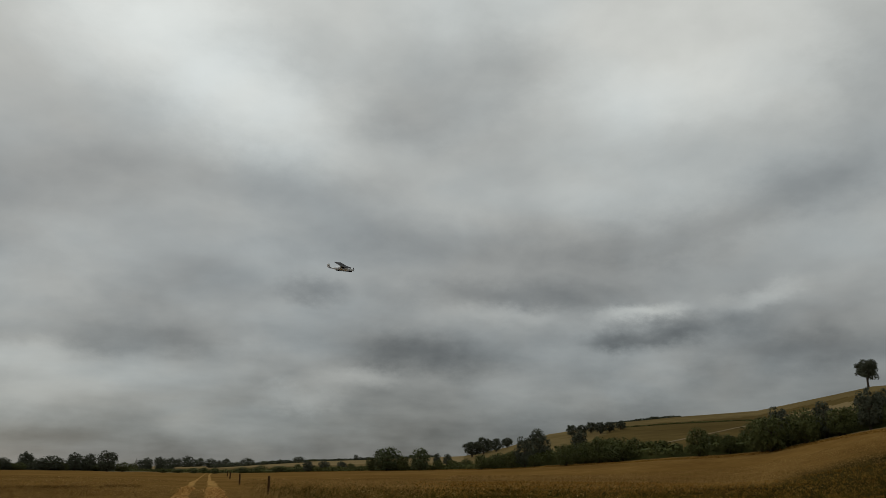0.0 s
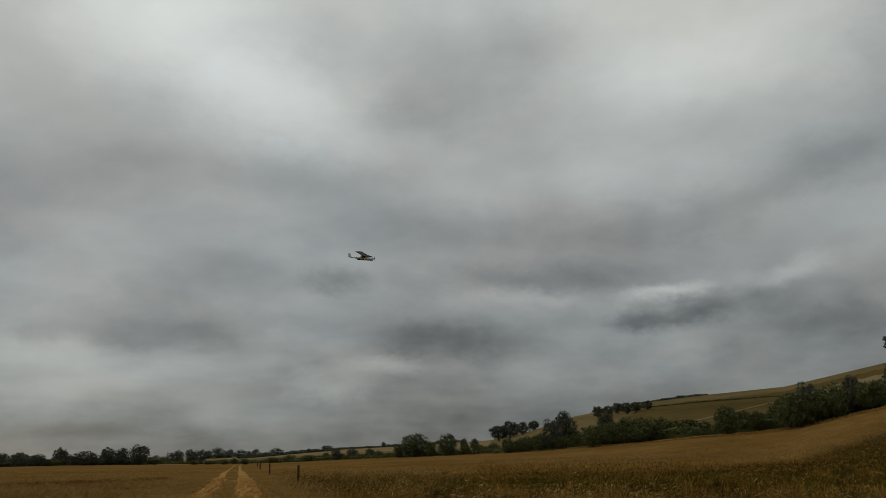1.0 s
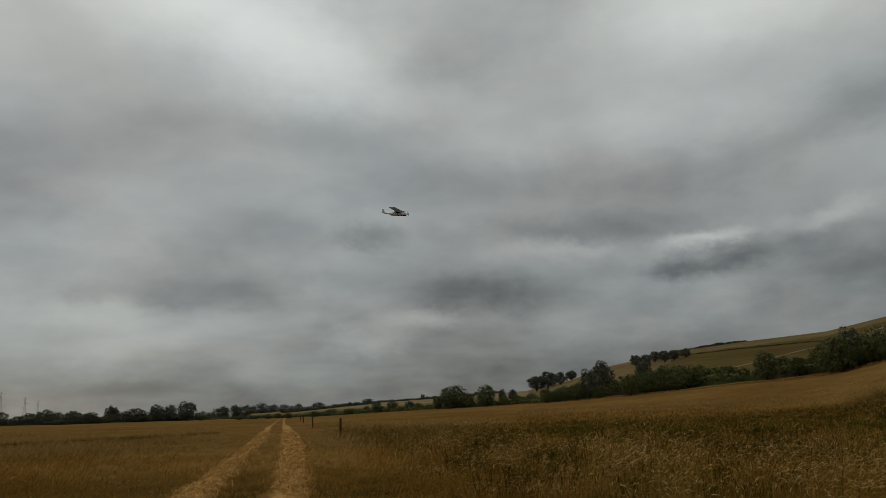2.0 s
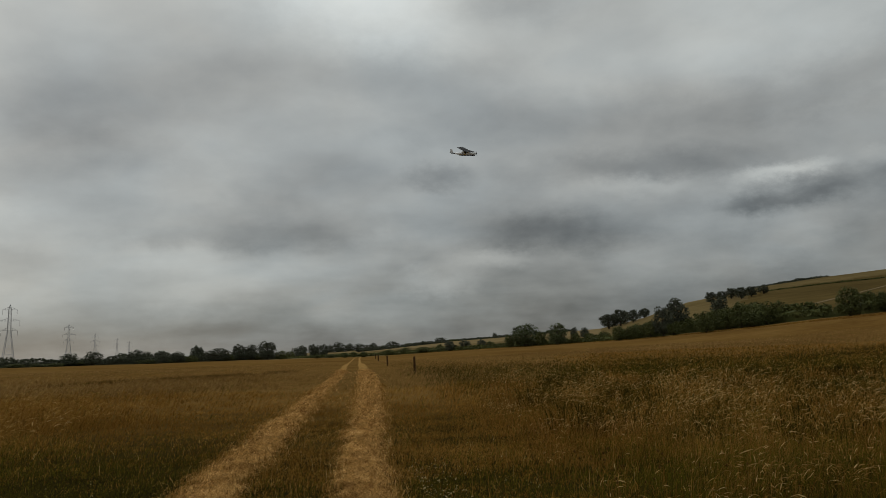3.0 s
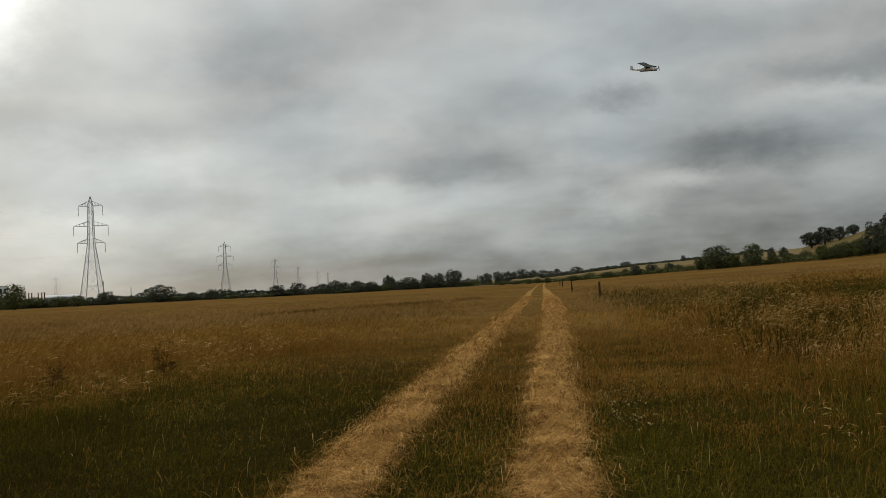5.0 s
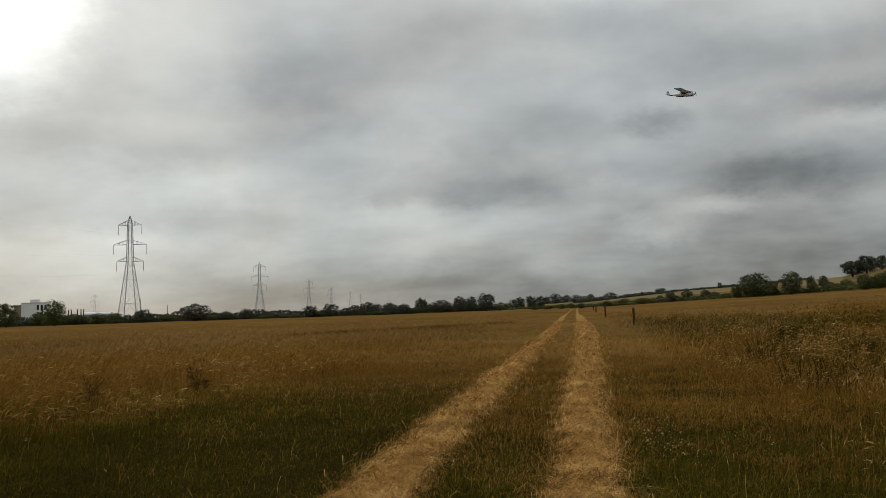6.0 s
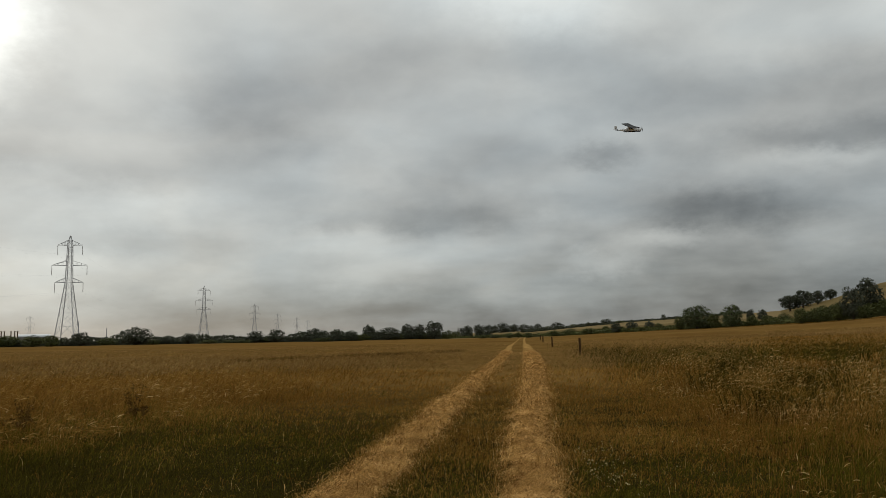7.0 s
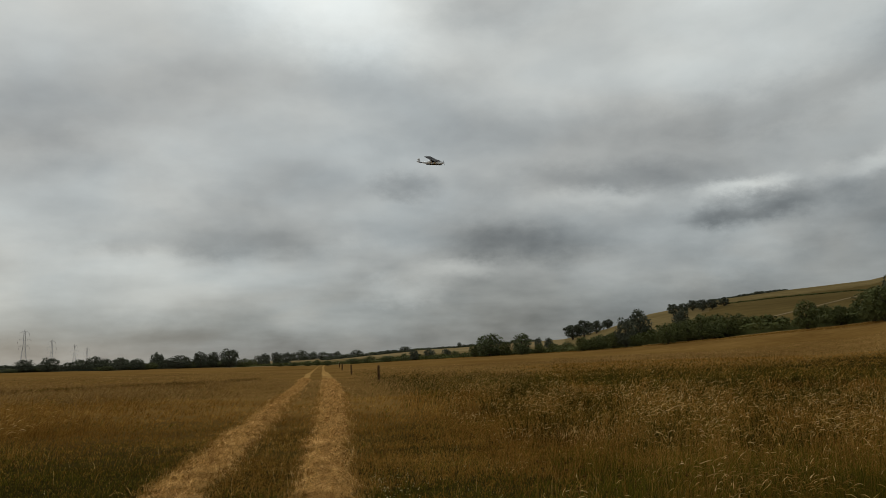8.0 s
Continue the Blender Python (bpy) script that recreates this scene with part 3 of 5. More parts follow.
def seed_heads(n, r0, r1, size, power, a0, a1, min_x, mat, text, long=(9, 19)):
    """Stems that end in pale nodding heads, arched over by the wind."""
    x, y = scatter(n, r0, r1, a0, a1, power)
    thick = 2.0 * wave(x, y, 2.2, 21) + 1.2 * wave(x, y, 6.5, 22) - 0.05 + 0.5 * np.exp(-((x - 7.8) ** 2 + (y - 12.5) ** 2) / 20.0)
    keep = clear_of_track(x, y, -0.6) & (np.abs(x) > min_x) & (rng.uniform(-1.0, 1.3, len(x)) < thick)
    dark = ease(np.hypot(x, y), 10, 27) * ease(x, 4, 12)
    keep &= (rng.uniform(0, 1, len(x)) > 0.75 * dark) & (np.hypot(x - 5.2, y - 11.4) > 0.7)
    x, y = x[keep], y[keep]
    n = len(x)
    h = tallness(x, y) * rng.uniform(0.75, 1.45, n)
    head = WIND + rng.normal(0, 0.9, n)
    lean = np.clip(rng.normal(0.75, 0.30, n), 0.05, 1.3)
    z = ground_z(x, y)
    v, f, tip = (arched if r0 < 20 else blades)(x, y, z, h, np.full(n, size * 0.22), lean, head)
    L = size * rng.uniform(*long, n)
    droop = rng.uniform(0.2, 1.9, n)
    dx, dy = np.cos(head), np.sin(head)
    turn = rng.uniform(0, 3.14, n)
    side = np.stack([-dy * np.cos(turn), dx * np.cos(turn), np.sin(turn)], -1)
    out, c = [], tip
    for u, w in ((0.0, 0.25), (0.35, 1.0), (0.7, 0.8), (1.0, 0.05)):
        out += [c + side * size * 0.5 * w, c - side * size * 0.5 * w]
        bow = lean * 1.15 + droop * (u + 0.17)
        c = c + np.stack([dx * np.sin(bow), dy * np.sin(bow), np.cos(bow)], -1) * (L * 0.34)[:, None]
    hv = np.stack(out, 1).reshape(-1, 3)
    tri = [[2 * k + q for q in t] for k in range(3) for t in ((0, 1, 2), (1, 3, 2))]
    hf = (np.array(tri)[None] + 8 * np.arange(n)[:, None, None]).reshape(-1, 3)
    tagged(solid("grass_stems", v, f, M_DRY), "thin brown stems of seeding grass", "grass", kind="stuff")
    tagged(solid("seeding_grass", hv, hf, mat), text, "grass", kind="stuff")


PALE, BROWN = "tall pale seeding grass with nodding heads", "golden brown seeding meadow grass"
seed_heads(38000, 7.5, 28, 0.0074, 1.0, 8, 54, 2.6, M_SEED, PALE)
seed_heads(5000, 6.6, 14, 0.0056, 1.1, 12, 54, 2.0, M_SEED, PALE)
seed_heads(25000, 7.5, 28, 0.0075, 1.2, 5, 54, 2.2, M_BROWNSEED, BROWN)
seed_heads(15000, 11.0, 28, 0.010, 1.2, -48, -14, 6.0, M_BROWNSEED, BROWN)
seed_heads(1800, 11.0, 26, 0.010, 1.2, -48, -14, 6.0, M_SEED, PALE)
seed_heads(19000, 20, 75, 0.022, 1.3, -48, 54, 4.5, M_BROWNSEED, BROWN, (4, 8))
seed_heads(3500, 20, 48, 0.018, 1.3, 12, 54, 4.5, M_SEED, PALE, (4, 9))

seed_heads(11000, 42, 145, 0.036, 1.2, 16, 54, 8.0, M_BROWNSEED, BROWN, (3, 6))
seed_heads(4000, 36, 130, 0.032, 1.1, 16, 54, 8.0, M_SEED, PALE, (3, 6))

# single long pale stems straggling through the low growth by the track
n = 800
x, y = scatter(n, 4.4, 15, -42, 34, 1.2)
keep = clear_of_track(x, y, 0.12) & (np.abs(x) < 7)
x, y = x[keep], y[keep]
n = len(x)
v, f, _ = arched(x, y, ground_z(x, y), rng.uniform(0.12, 0.32, n), 0.0030 * rng.uniform(0.7, 1.4, n), np.clip(rng.normal(1.4, 0.5, n), 0.3, 2.4), rng.uniform(0, 6.283, n))
tagged(solid("straggling_stems", v, f, M_SEED), "single bleached grass stems straggling over the verge", "grass", kind="stuff")

# loose straw flattened across the ruts, long strands arched over their edges
for rut, seed in ((LEFT_RUT, 31), (RIGHT_RUT, 41)):
    n = 46000
    y = np.where(rng.uniform(0, 1, n) < 0.14, rng.uniform(-9, 4.2, n), 4.0 + 66 * rng.uniform(0, 1, n) ** 2.35)
    lo, hi = rut_edges(y, rut, seed)
    x = np.where(rng.uniform(0, 1, n) < 0.88, lo + 0.01 + (hi - lo - 0.02) * rng.beta(1.25, 1.25, n), (lo + hi) / 2 + (hi - lo) * rng.normal(0, 0.40, n))
    ang = rng.normal(0.0, 0.30, n) + 0.45 * wave(x, y, 1.3, seed + 9) + 0.45 * wave(x, y, 0.32, seed + 10) - 0.35 * (x - (lo + hi) / 2) / (hi - lo) + np.where(rng.uniform(0, 1, n) < 0.12, rng.normal(1.2, 0.4, n), 0)
    ln = rng.uniform(0.08, 0.34, n) * np.where(rng.uniform(0, 1, n) < 0.05, 1.4, 1.0)
    wd = (0.0013 + 0.00034 * np.abs(y)) * rng.uniform(0.7, 1.5, n)
    z = ground_z(x, y) + 0.034 * np.sin(np.clip((x - lo) / (hi - lo), 0, 1) * math.pi) + rng.uniform(0.004, 0.035, n) + 0.02 * np.maximum(0, wave(x, y, 0.45, seed + 11))
    bend = rng.normal(0, 0.75, n)
    arch = rng.uniform(0.0, 0.05, n) + 0.05 * (rng.uniform(0, 1, n) < 0.08)
    rows_ = []
    for s, q in ((-0.5, 0.7), (0.0, 1.0), (0.5, 0.2)):
        a2 = ang + bend * s * 2
        ca, sa = np.cos(a2), np.sin(a2)
        c = np.stack([x + ca * ln * s, y + sa * ln * s, z + arch * (1 - 4 * s * s)], -1)
        w = np.stack([-sa, ca, np.zeros(n)], -1) * (wd * q * 0.5)[:, None]
        rows_ += [c + w, c - w]
    f = (np.array([[0, 1, 2], [1, 3, 2], [2, 3, 4], [3, 5, 4]])[None] + 6 * np.arange(n)[:, None, None]).reshape(-1, 3)
    tagged(solid("loose_straw", np.stack(rows_, 1).reshape(-1, 3), f, M_STRAW), "bleached straw flattened across the wheel rut", "straw", kind="stuff")

# curling fringe of half-bleached grass along the edges of the ruts
for rut, seed in ((LEFT_RUT, 31), (RIGHT_RUT, 41)):
    n = 6000
    y = -4 + 42 * rng.uniform(0, 1, n) ** 1.9
    lo, hi = rut_edges(y, rut, seed)
    x = np.where(rng.uniform(0, 1, n) < 0.5, lo, hi) + rng.normal(0, 0.08, n)
    v, f, _ = blades(x, y, ground_z(x, y), rng.uniform(0.06, 0.20, n), (0.0028 + 0.00025 * np.abs(y)) * rng.uniform(0.7, 1.4, n), np.clip(rng.normal(1.3, 0.4, n), 0.4, 2.0), rng.uniform(0, 6.283, n))
    tagged(solid("rut_fringe", v, f, [M_BROWNSEED, M_STRAW], face_mats=np.repeat(rng.uniform(0, 1, n) < 0.2, 3)), "curling half-bleached grass along the rut's edge", "grass", kind="stuff")


# ---------------------------------------------------------------- trees, bushes and hedges
def leaf_cloud(centres, radii, count, size, flat=0.8, seed=1, ragged_edge=0.25):
    """Many small leaf clumps over a set of lobes: arrays of quads."""
    g = np.random.default_rng(seed)
    w = np.array([r * r for r in radii])
    pick = g.choice(len(radii), count, p=w / w.sum())
    d = g.normal(0, 1, (count, 3))
    d /= np.linalg.norm(d, axis=1, keepdims=True)
    d[:, 2] = np.where(d[:, 2] < -0.5, -d[:, 2], d[:, 2])
    rad = np.array(radii)[pick] * (1 - ragged_edge * g.uniform(0, 1, count) ** 2 * 1.6 + 0.055 * g.normal(0, 1, count))
    p = np.array(centres)[pick] + d * rad[:, None] * np.array([1, 1, flat])
    s = size * g.uniform(0.5, 1.3, count)
    n = d + g.normal(0, 0.38, (count, 3))
    n /= np.linalg.norm(n, axis=1, keepdims=True)
    a = np.cross(n, g.normal(0, 1, (count, 3)))
    a /= np.linalg.norm(a, axis=1, keepdims=True)
    b = np.cross(n, a)
    v = np.stack([p + a * s[:, None], p + b * s[:, None] * 0.6, p - a * s[:, None], p - b * s[:, None] * 0.6], 1)
    return v.reshape(-1, 3), np.arange(count * 4).reshape(-1, 4)


def tree_form(kind, seed, far=False):
    """A tree or bush one metre wide and one metre high, to be scaled: trunk with limbs, crown of leaf clumps."""
    g = np.random.default_rng(seed)
    ob = new("bush" if kind == "bush" else "tree")
    bm = bmesh.new()
    open_ = kind in ("lone", "park")
    # a full middle, and lobes set over an egg-shaped body
    mid_, wide, tall, big_, small = {"bush": (0.40, 0.31, 0.40, 0.34, (0.14, 0.23)), "grove": (0.42, 0.32, 0.40, 0.34, (0.12, 0.21)),
                                     "willow": (0.44, 0.31, 0.38, 0.37, (0.14, 0.20)), "round": (0.48, 0.31, 0.37, 0.34, (0.12, 0.20)),
                                     "park": (0.44, 0.32, 0.38, 0.30, (0.12, 0.20)), "lone": (0.58, 0.34, 0.33, 0.27, (0.11, 0.18))}[kind]
    lobes, radii = [(0, 0, mid_)], [big_]
    if not open_:
        lobes += [(0.17 * math.cos(k * 1.57 + seed), 0.17 * math.sin(k * 1.57 + seed), 0.20) for k in range(4)]
        radii += [0.24] * 4
    for k in range(20):
        a, u = k * 2.4 + g.uniform(-0.5, 0.5), 1 - 2 * (k + 0.5) / 20
        q, push = math.sqrt(1 - u * u), g.uniform(0.78, 1.10)
        c = (wide * q * math.cos(a) * push, wide * q * math.sin(a) * push, max(0.10, mid_ + tall * u * g.uniform(0.80, 1.05)))
        if kind == "lone" and u < -0.75:
            continue
        lobes.append(c)
        radii.append(g.uniform(*small))
        if k % 3 == 0:
            beam(bm, (0, 0, max(0.15, c[2] - 0.28)), c, 0.024, 0.007, 5)
    if kind in ("bush", "grove"):
        for k in range(5):
            a = k * 1.26 + g.uniform(0, 0.5)
            beam(bm, (0, 0, -0.03), (0.22 * math.cos(a), 0.22 * math.sin(a), 0.45), 0.035, 0.012, 5)
    else:
        beam(bm, (0, 0, -0.03), (0.01, 0.0, 0.45), 0.06, 0.042, 8)
        beam(bm, (0.01, 0, 0.43), (0.0, 0.02, 0.8), 0.042, 0.016, 6)
    part("trunk", bm, M_BARK, ob, "dark furrowed trunk and limbs")
    many = {"bush": 2500, "grove": 2700, "lone": 3600, "park": 2200}.get(kind, 3000)
    v, f = leaf_cloud(lobes, radii, many // 2 if far else many, 0.032 if far else 0.0235, 0.95, seed + 50, 0.16)
    v2, f2 = leaf_cloud(lobes, [0.74 * r for r in radii], 260 if far else 420, 0.06, 0.85, seed + 51, 0.1)
    solid("crown", np.concatenate([v, v2]), np.concatenate([f, f2 + len(v)]), {"willow": M_WILLOW, "bush": M_SCRUB}.get(kind, M_LEAF), ob)
    return ob


FORMS = {k: [tree_form(k.replace("far_", ""), 100 * i + s, k[:4] == "far_") for s in range({"willow": 2, "lone": 1, "park": 4}.get(k, 6))] for i, k in enumerate(("round", "willow", "bush", "lone", "far_round", "far_bush", "grove", "far_grove", "park"))}
USED = set()
TEXT = {"lone": ("solitary broadleaf tree with a bare trunk on the ridge", "tree"),
        "round": ("dark green broadleaf tree with a full ragged crown", "tree", "field trees"),
        "park": ("dark rounded broadleaf tree on the hillside", "tree", "hillside trees"),
        "willow": ("broad grey-green willow at the edge of the meadow", "tree", "willows"),
        "bush": ("dense dark hawthorn scrub bush at the field edge", "bush", "scrub bushes")}
count_plants = 0


def plant(kind, az, dist, top, width):
    """A tree at a bearing and distance whose top reaches the height angle top."""
    global count_plants
    count_plants += 1
    k = count_plants
    dist *= 1 + 0.03 * math.sin(k * 2.3)
    p = bearing(az) * dist
    z = ground_at(p.x, p.y)
    high = max(1.2, EYE + dist * math.tan(radians(top)) - z)
    width = max(width, high * {"bush": 0.95, "round": 0.74, "park": 1.0}.get(kind, 0.5) * (1.25 if dist > 380 else 1.0))
    if dist > 380 and kind not in ("lone", "park"):
        z, high = z - 0.15 * high, high * 1.15
    sort = "grove" if kind == "round" and width > 1.25 * high else kind
    sort = "far_" + sort if dist > 600 and kind in ("round", "bush") else sort
    form = FORMS[sort][k % len(FORMS[sort])]
    m = Matrix.Translation((p.x, p.y, z)) @ pose(0, 0, 0, 0, 0, 137 * k) @ Matrix.Diagonal((width * 1.1, width * 1.1, high * 1.06, 1))
    if form in USED:
        ob = copy_thing(form, m @ Matrix.Diagonal((*[1 / c for c in form.scale], 1)))
    else:
        USED.add(form)
        form.matrix_basis = m
        ob = form
    return tagged(ob, *TEXT[kind])


plant("bush", -39.16, 270, 1.30, 8.0)
plant("bush", -36.38, 270, 1.35, 7.8)
plant("bush", -32.72, 270, 0.52, 5.3)
plant("round", -30.94, 300, 0.66, 7.5)
plant("round", -27.64, 300, 0.95, 12.0)
plant("round", -25.56, 300, 0.32, 6.0)
plant("round", -24.21, 300, 0.46, 6.1)
plant("bush", -37.29, 300, 0.61, 6.8)
plant("bush", -35.13, 300, 0.51, 8.8)
plant("bush", -33.76, 300, 0.51, 7.2)
plant("bush", -29.31, 300, 0.23, 7.7)
plant("bush", -26.51, 300, 0.11, 5.9)
plant("bush", -22.85, 300, -0.00, 8.2)
plant("bush", -21.47, 300, -0.08, 7.0)
plant("round", -19.67, 310, 0.61, 7.8)
plant("round", -18.26, 310, 0.69, 7.0)
plant("round", -15.42, 310, 0.72, 8.8)
plant("round", -13.99, 310, 0.52, 5.8)
plant("round", -12.88, 310, 0.49, 5.8)
plant("round", -11.63, 310, 0.90, 6.2)
plant("round", -10.28, 310, 0.74, 10.7)
plant("round", -8.83, 310, 0.90, 5.8)
plant("round", -8.01, 310, 0.88, 5.3)
plant("round", -6.89, 310, 1.09, 8.0)
plant("bush", -16.85, 310, 0.15, 6.2)
plant("bush", -12.06, 310, 0.21, 6.7)
plant("bush", -9.67, 310, 0.30, 6.7)
plant("bush", -7.61, 310, 0.24, 8.9)
plant("bush", -5.96, 310, 0.40, 5.8)
plant("bush", -14.82, 310, 0.04, 8.8)
plant("bush", -13.38, 310, 0.04, 8.9)
plant("bush", -20.48, 310, -0.03, 6.5)
plant("bush", -19.08, 310, 0.09, 8.7)
plant("round", -4.60, 420, 0.69, 8.4)
plant("round", -3.62, 420, 0.79, 7.2)
plant("round", -3.01, 420, 0.77, 5.4)
plant("bush", -5.35, 400, 0.34, 5.7)
plant("round", -1.87, 900, 0.89, 21.6)
plant("round", -1.14, 900, 0.78, 13.9)
plant("round", -0.46, 900, 0.76, 16.4)
plant("round", 0.21, 900, 0.66, 11.3)
plant("round", -2.56, 900, 0.70, 11.5)
plant("round", 0.59, 1000, 0.76, 10.5)
plant("round", 2.01, 1000, 0.85, 19.8)
plant("round", 5.51, 1000, 1.03, 17.1)
plant("bush", 3.14, 1000, 0.67, 14.2)
plant("bush", 4.36, 1000, 0.69, 17.1)
plant("bush", 6.41, 1000, 0.89, 14.3)
plant("bush", 1.32, 1000, 0.58, 9.9)
plant("bush", -0.81, 290, 0.18, 2.8)
plant("bush", -0.09, 290, 0.17, 3.2)
plant("bush", 1.72, 290, 0.29, 5.3)
plant("bush", 2.94, 290, 0.39, 5.3)
plant("bush", 4.16, 290, 0.41, 5.8)
plant("bush", 5.38, 290, 0.54, 3.7)
plant("bush", 9.07, 290, 0.64, 3.7)
plant("bush", -1.49, 290, 0.07, 3.2)
plant("bush", -2.48, 290, 0.05, 5.2)
plant("bush", -3.46, 290, 0.03, 4.0)
plant("round", 6.12, 275, 0.77, 4.3)
plant("round", 7.23, 275, 0.79, 5.1)
plant("round", 8.46, 275, 0.81, 3.7)
plant("round", 9.41, 900, 1.24, 6.4)
plant("willow", 11.62, 235, 1.84, 9.6)
plant("willow", 13.90, 235, 1.80, 6.8)
plant("bush", 10.52, 235, 1.18, 4.0)
plant("bush", 12.78, 235, 1.29, 3.3)
plant("bush", 15.21, 235, 1.04, 3.6)
plant("bush", 16.22, 235, 1.09, 3.6)
plant("bush", 17.23, 235, 1.19, 3.9)
plant("bush", 16.61, 235, 0.92, 3.3)
plant("round", 15.10, 330, 1.48, 3.7)
plant("round", 15.83, 330, 1.43, 4.2)
plant("park", 17.60, 430, 2.43, 7.2)
plant("park", 18.41, 430, 2.65, 7.2)
plant("park", 19.29, 430, 2.59, 7.1)
plant("park", 20.08, 430, 2.69, 4.7)
plant("bush", 18.24, 215, 1.53, 3.9)
plant("bush", 19.23, 215, 1.47, 4.2)
plant("bush", 18.63, 215, 1.28, 3.9)
plant("bush", 20.44, 215, 1.87, 4.4)
plant("bush", 19.64, 215, 1.66, 3.9)
plant("bush", 22.97, 215, 1.88, 4.3)
plant("round", 21.30, 215, 2.75, 5.4)
plant("round", 22.31, 215, 3.25, 6.4)
plant("park", 24.61, 370, 3.65, 5.6)
plant("park", 25.29, 370, 3.62, 5.5)
plant("park", 25.94, 375, 3.80, 6.0)
plant("park", 26.60, 375, 3.86, 6.5)
plant("park", 27.25, 378, 3.90, 6.0)
plant("park", 28.0, 375, 3.85, 6.5)
plant("round", 25.08, 260, 3.24, 5.5)
plant("bush", 21.99, 205, 1.59, 4.2)
plant("bush", 23.94, 205, 2.01, 4.6)
plant("bush", 24.15, 205, 2.32, 4.6)
plant("bush", 24.73, 205, 2.46, 4.9)
plant("bush", 25.49, 205, 2.55, 4.8)
plant("bush", 26.44, 205, 2.79, 4.8)
plant("bush", 27.26, 205, 2.92, 4.7)
plant("bush", 28.11, 205, 2.88, 4.7)
plant("bush", 29.01, 205, 2.81, 4.6)
plant("bush", 29.90, 205, 2.66, 4.3)
plant("bush", 30.79, 205, 2.63, 4.5)
plant("bush", 31.65, 205, 2.44, 4.2)
plant("bush", 25.26, 205, 1.89, 5.4)
plant("bush", 27.32, 205, 2.02, 5.8)
plant("bush", 29.32, 205, 2.07, 5.6)
plant("bush", 31.09, 205, 2.01, 5.5)
plant("bush", 33.13, 188, 3.52, 3.6)
plant("bush", 34.20, 188, 3.11, 3.6)
plant("bush", 35.10, 188, 3.15, 3.5)
plant("bush", 36.18, 188, 3.34, 3.5)
plant("bush", 36.99, 175, 4.21, 3.2)
plant("bush", 37.64, 175, 4.43, 3.2)
plant("bush", 39.09, 175, 4.41, 3.5)
plant("bush", 39.92, 175, 4.25, 3.3)
plant("bush", 41.82, 175, 4.87, 3.4)
plant("bush", 42.65, 175, 5.06, 3.0)
plant("bush", 37.10, 175, 3.48, 4.3)
plant("bush", 38.67, 175, 3.58, 4.2)
plant("bush", 40.39, 175, 3.92, 4.1)
plant("bush", 42.07, 175, 4.15, 4.0)
plant("bush", 43.40, 175, 4.85, 3.9)
plant("bush", 44.52, 175, 4.96, 3.8)
plant("bush", 39.80, 175, 4.76, 2.1)
plant("round", 38.33, 175, 4.82, 3.6)
plant("round", 41.01, 175, 5.07, 2.4)
plant("round", 43.59, 175, 5.90, 2.9)
plant("round", 44.45, 175, 5.74, 3.3)
plant("lone", 43.75, 480, 7.60, 13.4)


for group_ in FORMS.values():
    for form_ in group_:
        if form_ not in USED:
            for o in (*form_.children_recursive, form_):
                bpy.data.objects.remove(o)


def ground_hit(az, el):
    """Where the line of sight at a bearing and height angle meets the rising ground."""
    r = np.geomspace(40, 1500, 4000)
    d = bearing(az)
    up_ = np.degrees(np.arctan2(ground_z(d.x * r, d.y * r) - EYE, r))
    k = int(np.argmax(up_ >= el)) if (up_ >= el).any() else int(np.argmax(up_))
    return float(r[k])


def hill_path(points, wide):
    """A pale worn path laid along the hillside."""
    v = []
    for (a0, e0), (a1, e1) in zip(points, points[1:]):
        for k in range(12):
            az, el = a0 + (a1 - a0) * k / 12, e0 + (e1 - e0) * k / 12
            r = ground_hit(az, el)
            for o in (-0.5, 0.5):
                p = bearing(az) * (r + o * wide)
                v.append((p.x, p.y, ground_at(p.x, p.y) + 0.12))
    n = len(v) // 2
    f = [(2 * i, 2 * i + 2, 2 * i + 3, 2 * i + 1) for i in range(n - 1)]
    tagged(solid("hill_path", v, f, M_PATH), "pale worn path along the hillside", "path", kind="structure")


hill_path([(31.0, 2.42), (33.4, 2.93), (35.6, 3.42), (38.5, 3.9)], 5.5)


